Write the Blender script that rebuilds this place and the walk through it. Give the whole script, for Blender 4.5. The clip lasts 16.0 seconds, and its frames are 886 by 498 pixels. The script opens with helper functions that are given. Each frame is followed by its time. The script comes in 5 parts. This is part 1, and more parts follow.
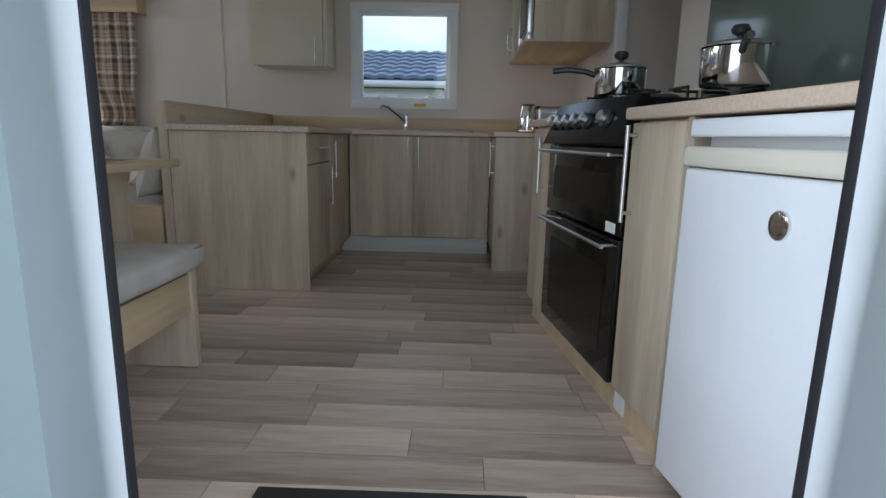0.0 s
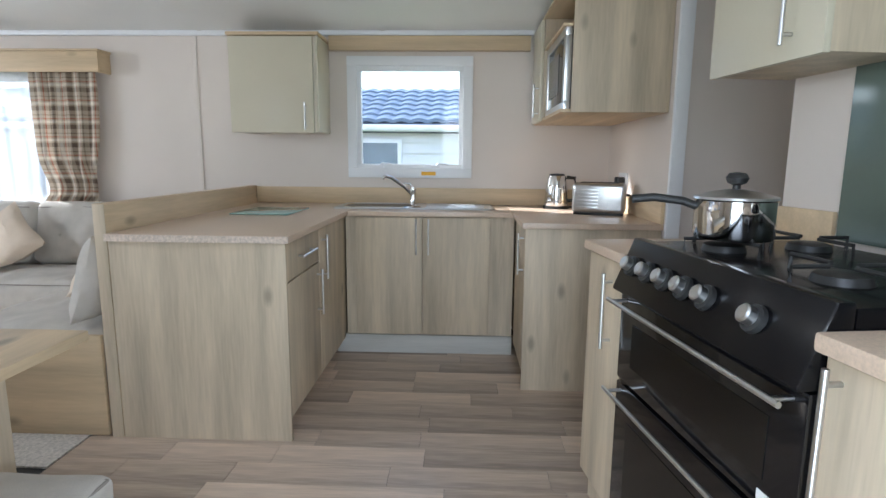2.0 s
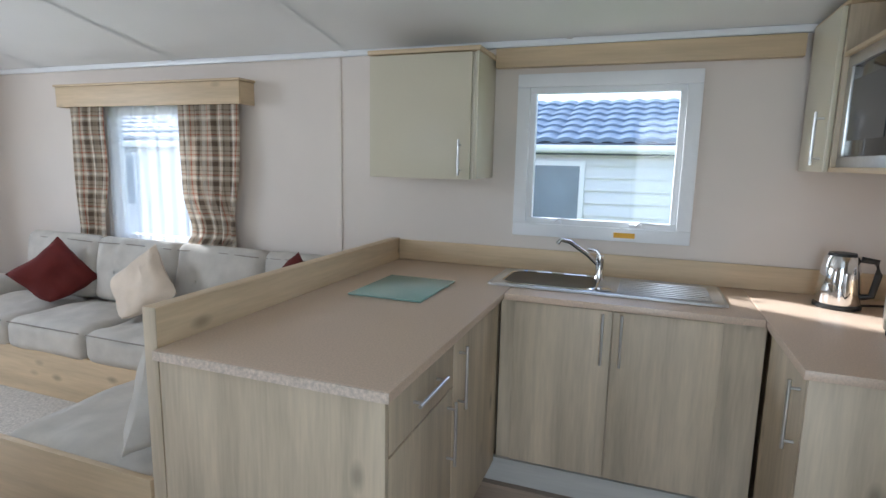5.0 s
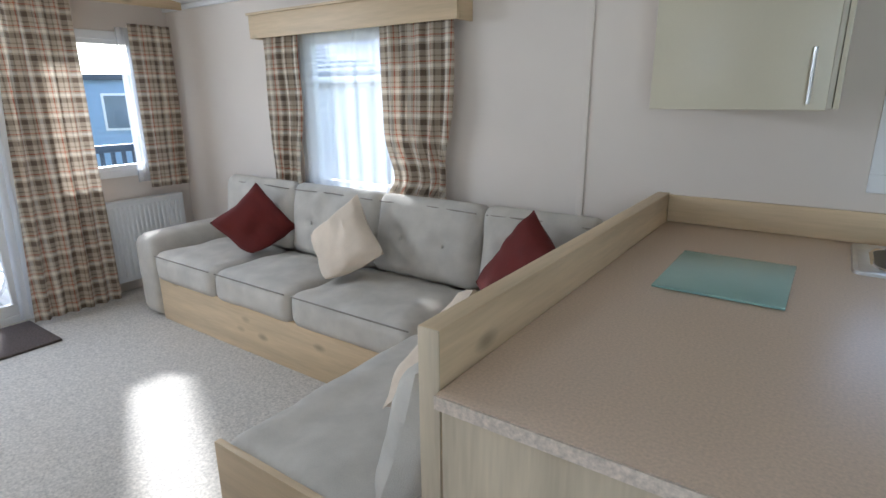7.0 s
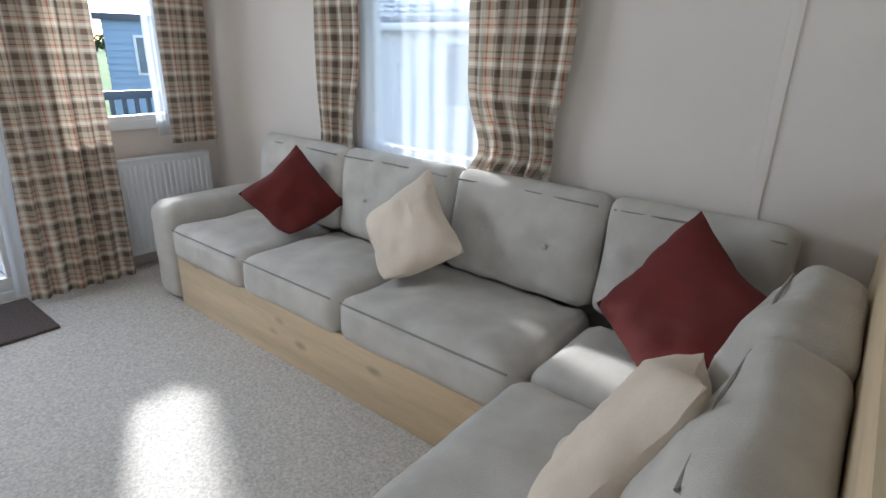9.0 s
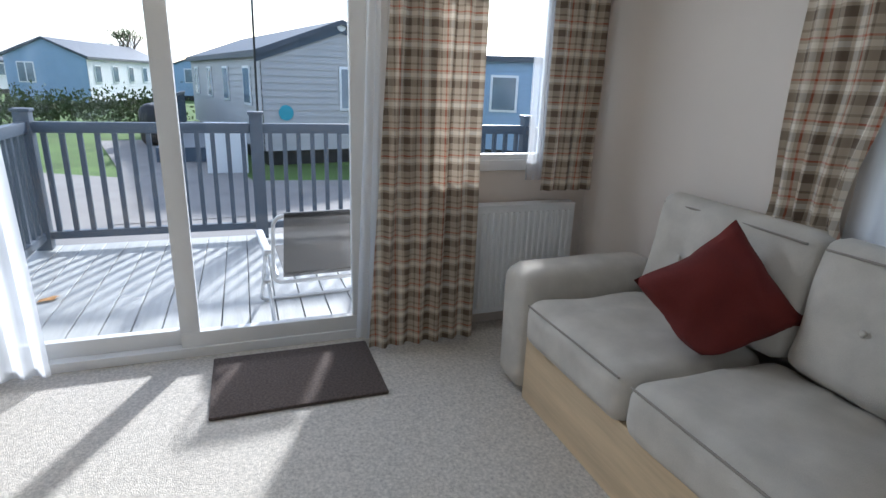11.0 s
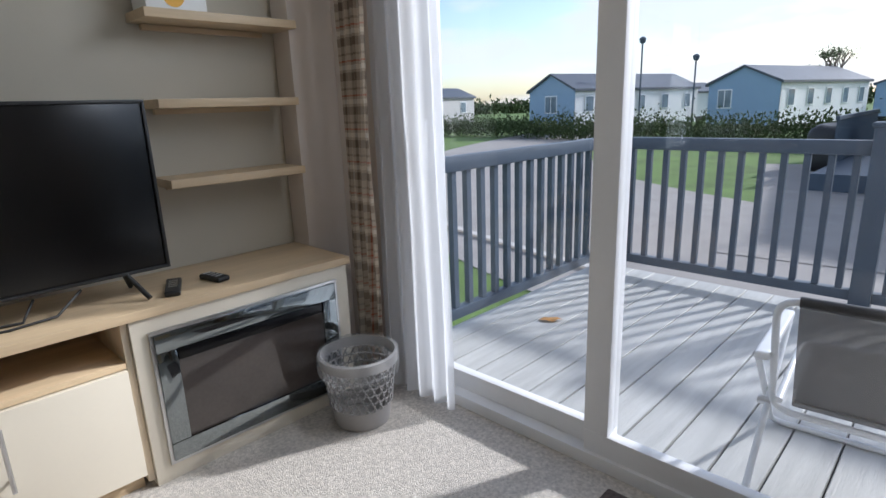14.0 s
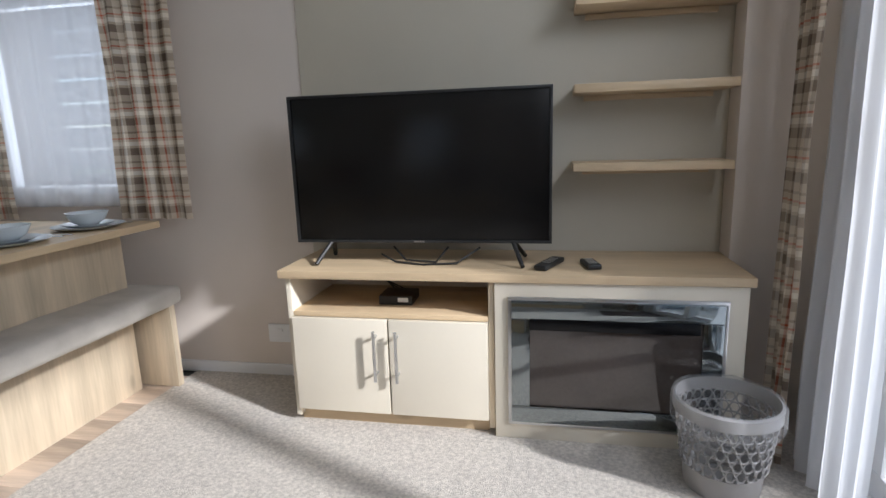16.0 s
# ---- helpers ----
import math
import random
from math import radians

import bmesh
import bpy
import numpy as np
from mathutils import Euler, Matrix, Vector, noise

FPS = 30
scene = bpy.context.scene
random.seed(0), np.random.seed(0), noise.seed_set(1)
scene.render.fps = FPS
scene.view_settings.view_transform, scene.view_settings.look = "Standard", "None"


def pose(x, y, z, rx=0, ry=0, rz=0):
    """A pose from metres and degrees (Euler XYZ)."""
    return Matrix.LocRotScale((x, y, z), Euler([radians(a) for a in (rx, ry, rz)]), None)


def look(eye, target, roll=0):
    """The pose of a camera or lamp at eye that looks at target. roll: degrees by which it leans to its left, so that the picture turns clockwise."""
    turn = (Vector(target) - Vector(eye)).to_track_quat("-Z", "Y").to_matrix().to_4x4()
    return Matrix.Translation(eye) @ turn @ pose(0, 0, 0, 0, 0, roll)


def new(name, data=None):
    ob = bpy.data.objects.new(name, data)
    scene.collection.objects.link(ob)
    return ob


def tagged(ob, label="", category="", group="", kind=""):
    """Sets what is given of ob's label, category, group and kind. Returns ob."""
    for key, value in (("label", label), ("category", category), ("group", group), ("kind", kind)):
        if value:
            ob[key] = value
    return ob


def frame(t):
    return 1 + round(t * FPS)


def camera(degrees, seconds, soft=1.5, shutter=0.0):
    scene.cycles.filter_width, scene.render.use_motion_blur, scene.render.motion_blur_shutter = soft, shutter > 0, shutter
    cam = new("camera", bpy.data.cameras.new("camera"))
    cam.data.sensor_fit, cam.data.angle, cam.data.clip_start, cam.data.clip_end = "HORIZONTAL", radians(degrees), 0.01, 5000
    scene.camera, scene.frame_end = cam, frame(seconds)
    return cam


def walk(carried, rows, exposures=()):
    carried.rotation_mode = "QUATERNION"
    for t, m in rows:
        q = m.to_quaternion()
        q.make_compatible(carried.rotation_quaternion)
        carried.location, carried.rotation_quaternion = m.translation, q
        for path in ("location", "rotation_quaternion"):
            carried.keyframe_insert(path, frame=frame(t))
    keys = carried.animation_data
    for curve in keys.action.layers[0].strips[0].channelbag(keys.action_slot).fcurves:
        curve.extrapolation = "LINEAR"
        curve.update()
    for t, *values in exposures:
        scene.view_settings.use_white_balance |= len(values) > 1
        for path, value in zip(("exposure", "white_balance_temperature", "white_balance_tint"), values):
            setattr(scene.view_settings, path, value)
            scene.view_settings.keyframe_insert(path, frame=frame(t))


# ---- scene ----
cam = camera(77.8, 16.0)
PATH = [
    (0, (1.417, -1.147, 0.850), (1.365, 0.813, 0.457), 1.2),
    (0.5, (1.404, -0.897, 0.922), (1.350, 1.069, 0.560), 0.7),
    (1, (1.374, -0.747, 1.018), (1.317, 1.224, 0.684), 0.2),
    (1.5, (1.310, -0.575, 1.101), (1.258, 1.400, 0.795), 0.3),
    (2, (1.323, -0.389, 1.210), (1.253, 1.584, 0.890), 0.5),
    (2.5, (1.343, -0.226, 1.319), (1.251, 1.746, 0.996), 0.9),
    (3, (1.331, -0.091, 1.389), (1.224, 1.880, 1.066), 1.2),
    (3.5, (1.265, 0.114, 1.475), (1.151, 2.084, 1.145), 1.3),
    (4, (1.251, 0.252, 1.524), (1.083, 2.215, 1.180), 1.5),
    (4.5, (1.228, 0.444, 1.511), (0.818, 2.371, 1.162), 1.4),
    (5, (1.174, 0.637, 1.459), (0.491, 2.490, 1.145), 1.2),
    (5.2, (1.130, 0.694, 1.436), (0.364, 2.517, 1.137), 1.3),
    (7.3, (0.301, 1.127, 1.443), (-0.830, 2.669, 0.858), -0.3),
    (7.5, (0.247, 1.183, 1.424), (-0.890, 2.714, 0.823), -0.0),
    (8, (0.083, 1.242, 1.409), (-0.999, 2.788, 0.747), 1.1),
    (8.5, (-0.047, 1.327, 1.407), (-1.086, 2.888, 0.713), 2.1),
    (9, (-0.256, 1.483, 1.379), (-1.419, 2.958, 0.693), 1.5),
    (9.5, (-0.501, 1.612, 1.336), (-1.893, 2.886, 0.673), 1.0),
    (10, (-0.764, 1.660, 1.271), (-2.350, 2.705, 0.643), 1.3),
    (10.2, (-0.874, 1.655, 1.265), (-2.517, 2.619, 0.654), 1.4),
    (12.3, (-1.817, 1.849, 1.379), (-3.721, 1.922, 0.773), 2.8),
    (12.5, (-1.917, 1.865, 1.372), (-3.822, 1.818, 0.766), 2.7),
    (13, (-2.150, 1.968, 1.315), (-3.998, 1.491, 0.715), 0.7),
    (13.5, (-2.322, 2.105, 1.279), (-3.973, 1.143, 0.688), -0.5),
    (14, (-2.414, 2.169, 1.169), (-3.794, 0.811, 0.667), -2.0),
    (14.5, (-2.499, 2.248, 1.093), (-3.559, 0.610, 0.652), -2.4),
    (15, (-2.740, 2.345, 1.098), (-3.317, 0.478, 0.670), -2.9),
    (15.5, (-2.965, 2.329, 1.040), (-3.009, 0.364, 0.672), -2.8),
    (16, (-3.030, 2.203, 1.057), (-2.649, 0.279, 0.661), -1.8),
]
walk(cam, [(t, look(eye, target, roll)) for t, eye, target, roll in PATH],
     exposures=[(0, 0.85, 5700, 10), (0.5, 1.4, 5750, 11), (1, 1.75, 5700, 10), (2, 2.15, 5700, 10), (4, 2.12, 5550, 8), (5, 1.95, 5600, 10), (8, 1.85, 5600, 9), (10, 1.5, 5600, 9), (12.5, 0.8, 5700, 10), (14.5, 0.7, 5800, 12), (16, 0.85, 5800, 12)])

# ---- light ----
world = bpy.data.worlds.new("sky")
scene.world = world
world.use_nodes = True
wn = world.node_tree.nodes
sky = wn.new("ShaderNodeTexSky")
sky.sky_type = "NISHITA"
sky.sun_disc = False
SUN = Vector((0.075, -0.034, -0.046)).normalized()
sky.sun_elevation = math.asin(-SUN.z)
sky.sun_rotation = math.atan2(-SUN.x, -SUN.y)
wn["Background"].inputs["Strength"].default_value = 0.12
wl = world.node_tree.links
cl_co = wn.new("ShaderNodeTexCoord")
cl_map = wn.new("ShaderNodeMapping")
cl_map.inputs["Scale"].default_value = (3, 3, 11)
cl_no = wn.new("ShaderNodeTexNoise")
cl_no.inputs["Scale"].default_value, cl_no.inputs["Detail"].default_value = 1.6, 7
cl_ra = wn.new("ShaderNodeMapRange")
cl_ra.inputs[1].default_value, cl_ra.inputs[2].default_value = 0.44, 0.62
cl_ra.inputs[4].default_value = 0.85
cl_mix = wn.new("ShaderNodeMix")
cl_mix.data_type = "RGBA"
cl_mix.inputs[7].default_value = (5.0, 5.1, 5.3, 1)
wl.new(cl_co.outputs["Generated"], cl_map.inputs[0])
wl.new(cl_map.outputs[0], cl_no.inputs["Vector"])
wl.new(cl_no.outputs[0], cl_ra.inputs[0])
wl.new(cl_ra.outputs[0], cl_mix.inputs[0])
wl.new(sky.outputs[0], cl_mix.inputs[6])
wl.new(cl_mix.outputs[2], wn["Background"].inputs[0])
sun = new("sun", bpy.data.lights.new("sun", "SUN"))
sun.data.energy, sun.data.angle, sun.data.color = 2.9, radians(3.0), (1, 0.95, 0.88)
sun.rotation_mode = "QUATERNION"
sun.rotation_quaternion = SUN.to_track_quat("-Z", "Y")



def skylight(name, loc, aim, w, h, power):
    """Daylight of the sky standing in an opening."""
    ob = new(name, bpy.data.lights.new(name, "AREA"))
    ob.data.shape, ob.data.size, ob.data.size_y, ob.data.energy, ob.data.color = "RECTANGLE", w, h, power, (0.93, 0.97, 1)
    ob.matrix_world = look(loc, Vector(loc) + Vector(aim))
    return ob


skylight("entrance_daylight", (1.43, -0.56, 1.05), (0, 1, 0.02), 0.8, 1.9, 5.5)
skylight("patio_daylight", (-3.80, 1.45, 1.87), (1, 0, -0.15), 1.5, 0.24, 8)
skylight("dining_daylight", (-0.9, -0.16, 1.28), (0, 1, 0), 0.85, 0.88, 2.5)

# ---- materials ----
def material(name, color, rough=0.5, metal=0.0, vary=0.12, scale=6.0, bump=0.0, bscale=80.0, stretch=(1, 1, 1), rand=0.0, coat=0.0):
    m = bpy.data.materials.new(name)
    m.use_nodes = True
    n, l = m.node_tree.nodes, m.node_tree.links
    b = n["Principled BSDF"]
    b.inputs["Roughness"].default_value, b.inputs["Metallic"].default_value = rough, metal
    b.inputs["Coat Weight"].default_value = coat
    tc = n.new("ShaderNodeTexCoord")
    mp = n.new("ShaderNodeMapping")
    mp.inputs["Scale"].default_value = stretch
    l.new(tc.outputs["Object"], mp.inputs["Vector"])
    no = n.new("ShaderNodeTexNoise")
    no.inputs["Scale"].default_value, no.inputs["Detail"].default_value = scale, 6
    l.new(mp.outputs[0], no.inputs["Vector"])
    fine = n.new("ShaderNodeTexNoise")
    fine.inputs["Scale"].default_value, fine.inputs["Detail"].default_value = bscale, 3
    l.new(mp.outputs[0], fine.inputs["Vector"])
    mix = n.new("ShaderNodeMix")
    mix.data_type = "RGBA"
    mix.inputs[6].default_value = (*[c * (1 - vary) for c in color], 1)
    mix.inputs[7].default_value = (*[min(1, c * (1 + vary)) for c in color], 1)
    add = n.new("ShaderNodeMath")
    add.operation = "MULTIPLY_ADD"
    add.inputs[1].default_value = 0.3
    l.new(fine.outputs[0], add.inputs[0])
    l.new(no.outputs[0], add.inputs[2])
    sub = n.new("ShaderNodeMath")
    sub.operation = "MULTIPLY_ADD"
    sub.inputs[1].default_value, sub.inputs[2].default_value = 1.9, -0.75 - rand * 0.5
    l.new(add.outputs[0], sub.inputs[0])
    src = sub
    if rand:
        oi = n.new("ShaderNodeObjectInfo")
        ra = n.new("ShaderNodeMath")
        ra.operation = "MULTIPLY_ADD"
        ra.inputs[1].default_value = rand
        l.new(oi.outputs["Random"], ra.inputs[0])
        l.new(sub.outputs[0], ra.inputs[2])
        src = ra
    cl = n.new("ShaderNodeClamp")
    l.new(src.outputs[0], cl.inputs[0])
    l.new(cl.outputs[0], mix.inputs[0])
    l.new(mix.outputs[2], b.inputs["Base Color"])
    if bump:
        bu = n.new("ShaderNodeBump")
        bu.inputs["Strength"].default_value, bu.inputs["Distance"].default_value = bump, 0.004
        l.new(fine.outputs[0], bu.inputs["Height"])
        l.new(bu.outputs[0], b.inputs["Normal"])
    return m


def wood(name, color, axis, dark=0.28, rand=0.0, rough=0.5, knots=True):
    """Oak-effect board: long grain along axis, with a few dark knots."""
    s = [11, 11, 11]
    s["xyz".index(axis)] = 0.9
    m = material(name, color, rough, vary=dark, scale=1.0, bump=0.15, bscale=9, stretch=s, rand=rand)
    if knots:
        n, l = m.node_tree.nodes, m.node_tree.links
        b = n["Principled BSDF"]
        old = b.inputs["Base Color"].links[0].from_socket
        tc = n.new("ShaderNodeTexCoord")
        mp = n.new("ShaderNodeMapping")
        k = [7.5, 7.5, 7.5]
        k["xyz".index(axis)] = 3.6
        mp.inputs["Scale"].default_value = k
        l.new(tc.outputs["Object"], mp.inputs[0])
        v = n.new("ShaderNodeTexVoronoi")
        v.inputs["Scale"].default_value = 0.75
        l.new(mp.outputs[0], v.inputs["Vector"])
        r = n.new("ShaderNodeMapRange")
        r.inputs[1].default_value, r.inputs[2].default_value = 0.05, 0.15
        r.inputs[3].default_value, r.inputs[4].default_value = 0.6, 0.0
        l.new(v.outputs["Distance"], r.inputs[0])
        mx = n.new("ShaderNodeMix")
        mx.data_type = "RGBA"
        mx.inputs[7].default_value = (*[c * 0.32 for c in color], 1)
        l.new(r.outputs[0], mx.inputs[0])
        l.new(old, mx.inputs[6])
        l.new(mx.outputs[2], b.inputs["Base Color"])
    return m


def glass(name, rough=0.0):
    m = bpy.data.materials.new(name)
    m.use_nodes = True
    n, l = m.node_tree.nodes, m.node_tree.links
    tr = n.new("ShaderNodeBsdfTransparent")
    gl = n.new("ShaderNodeBsdfGlossy")
    gl.inputs["Roughness"].default_value = rough
    mx = n.new("ShaderNodeMixShader")
    lw = n.new("ShaderNodeLayerWeight")
    pw_ = n.new("ShaderNodeMath")
    pw_.operation = "POWER"
    pw_.inputs[1].default_value = 5
    l.new(lw.outputs["Facing"], pw_.inputs[0])
    fr = n.new("ShaderNodeMath")
    fr.operation = "MULTIPLY_ADD"
    fr.inputs[1].default_value, fr.inputs[2].default_value = 0.4, 0.025
    l.new(pw_.outputs[0], fr.inputs[0])
    l.new(fr.outputs[0], mx.inputs[0])
    l.new(tr.outputs[0], mx.inputs[1])
    l.new(gl.outputs[0], mx.inputs[2])
    l.new(mx.outputs[0], n["Material Output"].inputs[0])
    return m


def sheer(name, cover=0.72):
    m = bpy.data.materials.new(name)
    m.use_nodes = True
    n, l = m.node_tree.nodes, m.node_tree.links
    tr = n.new("ShaderNodeBsdfTransparent")
    tl = n.new("ShaderNodeBsdfTranslucent")
    df = n.new("ShaderNodeBsdfDiffuse")
    for s in (tl, df):
        s.inputs[0].default_value = (0.9, 0.92, 0.95, 1)
    a, c = n.new("ShaderNodeMixShader"), n.new("ShaderNodeMixShader")
    a.inputs[0].default_value, c.inputs[0].default_value = 0.35, cover
    l.new(tl.outputs[0], a.inputs[1])
    l.new(df.outputs[0], a.inputs[2])
    l.new(tr.outputs[0], c.inputs[1])
    l.new(a.outputs[0], c.inputs[2])
    l.new(c.outputs[0], n["Material Output"].inputs[0])
    return m


def plaid(name):
    """Woven tartan in beige, brown, rust and cream, by the cloth's own UV in metres."""
    m = bpy.data.materials.new(name)
    m.use_nodes = True
    n, l = m.node_tree.nodes, m.node_tree.links
    b = n["Principled BSDF"]
    b.inputs["Roughness"].default_value = 0.9
    uv = n.new("ShaderNodeUVMap")
    sp = n.new("ShaderNodeSeparateXYZ")
    l.new(uv.outputs[0], sp.inputs[0])
    ramps = []
    for k in (0, 1):
        mu = n.new("ShaderNodeMath")
        mu.operation = "MULTIPLY"
        mu.inputs[1].default_value = 1 / 0.125
        l.new(sp.outputs[k], mu.inputs[0])
        fr = n.new("ShaderNodeMath")
        fr.operation = "FRACT"
        l.new(mu.outputs[0], fr.inputs[0])
        cr = n.new("ShaderNodeValToRGB")
        e = cr.color_ramp
        e.interpolation = "CONSTANT"
        stops = [(0, (0.52, 0.44, 0.34)), (0.2, (0.15, 0.11, 0.08)), (0.44, (0.52, 0.44, 0.34)), (0.52, (0.86, 0.80, 0.69)), (0.66, (0.52, 0.44, 0.34)),
                 (0.74, (0.45, 0.09, 0.04)), (0.79, (0.56, 0.47, 0.36)), (0.93, (0.24, 0.19, 0.14))]
        while len(e.elements) < len(stops):
            e.elements.new(0.5)
        for el, (p, c) in zip(e.elements, stops):
            el.position, el.color = p, (*c, 1)
        l.new(fr.outputs[0], cr.inputs[0])
        ramps.append(cr)
    mx = n.new("ShaderNodeMix")
    mx.data_type = "RGBA"
    mx.inputs[0].default_value = 0.5
    l.new(ramps[0].outputs[0], mx.inputs[6])
    l.new(ramps[1].outputs[0], mx.inputs[7])
    l.new(mx.outputs[2], b.inputs["Base Color"])
    tl = n.new("ShaderNodeBsdfTranslucent")
    l.new(mx.outputs[2], tl.inputs[0])
    ms = n.new("ShaderNodeMixShader")
    ms.inputs[0].default_value = 0.22
    l.new(b.outputs[0], ms.inputs[1])
    l.new(tl.outputs[0], ms.inputs[2])
    l.new(ms.outputs[0], n["Material Output"].inputs[0])
    return m


WALL = material("wallpaper", (0.72, 0.65, 0.585), 0.75, vary=0.03, scale=3, bump=0.1, bscale=260)
SAGE = material("sage_wallpaper", (0.52, 0.48, 0.39), 0.75, vary=0.04, scale=3, bump=0.1, bscale=260)
CEIL = material("ceiling_board", (0.82, 0.82, 0.8), 0.6, vary=0.02, scale=2)
WHITE = material("white_plastic", (0.82, 0.83, 0.84), 0.35, vary=0.03, scale=4)
OAKZ = wood("oak_vertical", (0.56, 0.465, 0.335), "z", 0.28)
OAKX = wood("oak_along_x", (0.60, 0.46, 0.29), "x", 0.22)
OAKY = wood("oak_along_y", (0.60, 0.46, 0.29), "y", 0.22)
CREAM = material("cream_gloss", (0.60, 0.55, 0.42), 0.3, vary=0.03, scale=3)
TVCREAM = material("cream_satin", (0.74, 0.68, 0.56), 0.4, vary=0.02, scale=3)
TOP = material("speckled_worktop", (0.62, 0.48, 0.36), 0.32, vary=0.14, scale=160, bscale=520)
EDGE = material("worktop_edge", (0.62, 0.52, 0.43), 0.45, vary=0.3, scale=90, bscale=300)
STEEL = material("brushed_steel", (0.62, 0.62, 0.62), 0.28, 1.0, vary=0.08, scale=30)
CHROME = material("chrome", (0.78, 0.78, 0.78), 0.07, 1.0, vary=0.02)
BLACK = material("black_enamel", (0.004, 0.004, 0.005), 0.22, vary=0.1)
BLACK.node_tree.nodes["Principled BSDF"].inputs["Specular IOR Level"].default_value = 0.25
# black parts, and the painted shade below the caravans
BLACKM = material("black_plastic_and_shade", (0.02, 0.02, 0.02), 0.45, vary=0.15)
DARKGLASS = material("dark_glass", (0.004, 0.004, 0.005), 0.08, vary=0.1)
VANPANE = material("caravan_pane", (0.20, 0.25, 0.30), 0.08, vary=0.3, scale=2)
WASHED = wood("grey_washed_oak", (0.50, 0.49, 0.45), "x", 0.2)
SCREEN = material("television_screen", (0.002, 0.002, 0.002), 0.22, vary=0.1)
MIRROR = material("mirror_frame", (0.27, 0.30, 0.31), 0.06, 1.0, vary=0.05)
GREEN = material("green_glass", (0.30, 0.48, 0.44), 0.12, vary=0.04)
SPLASH = material("smoked_green_glass", (0.14, 0.18, 0.15), 0.1, vary=0.05)
FABRIC = material("grey_beige_fabric", (0.52, 0.485, 0.43), 0.92, vary=0.14, scale=9, bump=0.5, bscale=300)
PIPE = material("piping_cloth", (0.28, 0.25, 0.22), 0.9, vary=0.1)
RED = material("rust_red_velvet", (0.115, 0.010, 0.007), 0.85, vary=0.22, scale=7, bump=0.3, bscale=200)
IVORY = material("cream_velvet", (0.68, 0.57, 0.45), 0.85, vary=0.1, scale=8, bump=0.3, bscale=200)
CARPET = material("grey_beige_carpet", (0.57, 0.53, 0.475), 0.97, vary=0.3, scale=85, bump=1.0, bscale=210)
MAT = material("brown_doormat", (0.11, 0.085, 0.075), 0.97, vary=0.4, scale=90, bump=1.0, bscale=400)
PLANK = wood("vinyl_plank", (0.51, 0.405, 0.315), "x", 0.5, rand=0.65, rough=0.36, knots=False)
PLAID = plaid("tartan_cloth")
SHEER = sheer("white_voile")
NET = sheer("thin_window_voile", 0.42)
GLASS = glass("pane_glass")
CHINA = material("blue_white_china", (0.68, 0.73, 0.76), 0.15, vary=0.03)
BINM = material("grey_bin_plastic", (0.32, 0.31, 0.30), 0.4, vary=0.06)
BAG = sheer("clear_liner")
BAG.node_tree.nodes["Mix Shader.001"].inputs[0].default_value = 0.2
PAPER = material("white_card", (0.8, 0.8, 0.78), 0.6, vary=0.03)
YELLOW = material("yellow_print", (0.8, 0.42, 0.02), 0.5, vary=0.05)
RAIL = material("slate_grey_composite", (0.065, 0.09, 0.125), 0.45, vary=0.1, scale=8)
DECK = material("grey_deck_board", (0.47, 0.475, 0.46), 0.5, vary=0.15, scale=2, bump=0.4, bscale=14, stretch=(1, 12, 12), rand=0.3)
GRASS = material("lawn_grass", (0.10, 0.17, 0.035), 0.95, vary=0.4, scale=1.2, bump=1, bscale=30)
ROADM = material("grey_tarmac", (0.30, 0.28, 0.26), 0.9, vary=0.12, scale=2, bump=0.4, bscale=90)
KERB = material("kerb_concrete", (0.5, 0.48, 0.45), 0.85, vary=0.1)
LEAF = material("hedge_leaf", (0.06, 0.09, 0.025), 0.8, vary=0.5, scale=3)
BARK = material("bark", (0.12, 0.09, 0.07), 0.9, vary=0.3)
CLADG = material("pale_grey_cladding", (0.47, 0.46, 0.46), 0.5, vary=0.05, scale=2)
CLADB = material("blue_grey_cladding", (0.30, 0.42, 0.56), 0.5, vary=0.05, scale=2)
CLADW = material("white_cladding", (0.72, 0.73, 0.74), 0.5, vary=0.04, scale=2)
ROOF = material("slate_roof_tile", (0.07, 0.085, 0.11), 0.5, vary=0.2, scale=3)
TEAL = material("teal_sign", (0.05, 0.35, 0.45), 0.4, vary=0.05)
TEXTILE = material("chair_mesh", (0.16, 0.155, 0.15), 0.8, vary=0.15, scale=200)
TEXTILE.node_tree.nodes["Principled BSDF"].inputs["Alpha"].default_value = 0.68
TUBEW = material("painted_white_tube", (0.66, 0.68, 0.70), 0.35, vary=0.05)
SEAL = material("black_rubber", (0.012, 0.012, 0.014), 0.6)
DRYLEAF = material("dry_leaf", (0.42, 0.22, 0.07), 0.8, vary=0.3, scale=40)

# ---- building helpers ----
def box(bm, x0, y0, z0, x1, y1, z1, bev=0.0, seg=2):
    r = bmesh.ops.create_cube(bm, size=1)
    vs = r["verts"]
    for v in vs:
        v.co = Vector(((x0 + x1) / 2 + v.co.x * (x1 - x0), (y0 + y1) / 2 + v.co.y * (y1 - y0), (z0 + z1) / 2 + v.co.z * (z1 - z0)))
    if bev:
        es = list({e for v in vs for e in v.link_edges})
        bmesh.ops.bevel(bm, geom=es, offset=bev, segments=seg, affect="EDGES", profile=0.6)
    return bm


def B(*a, **k):
    return box(bmesh.new(), *a, **k)


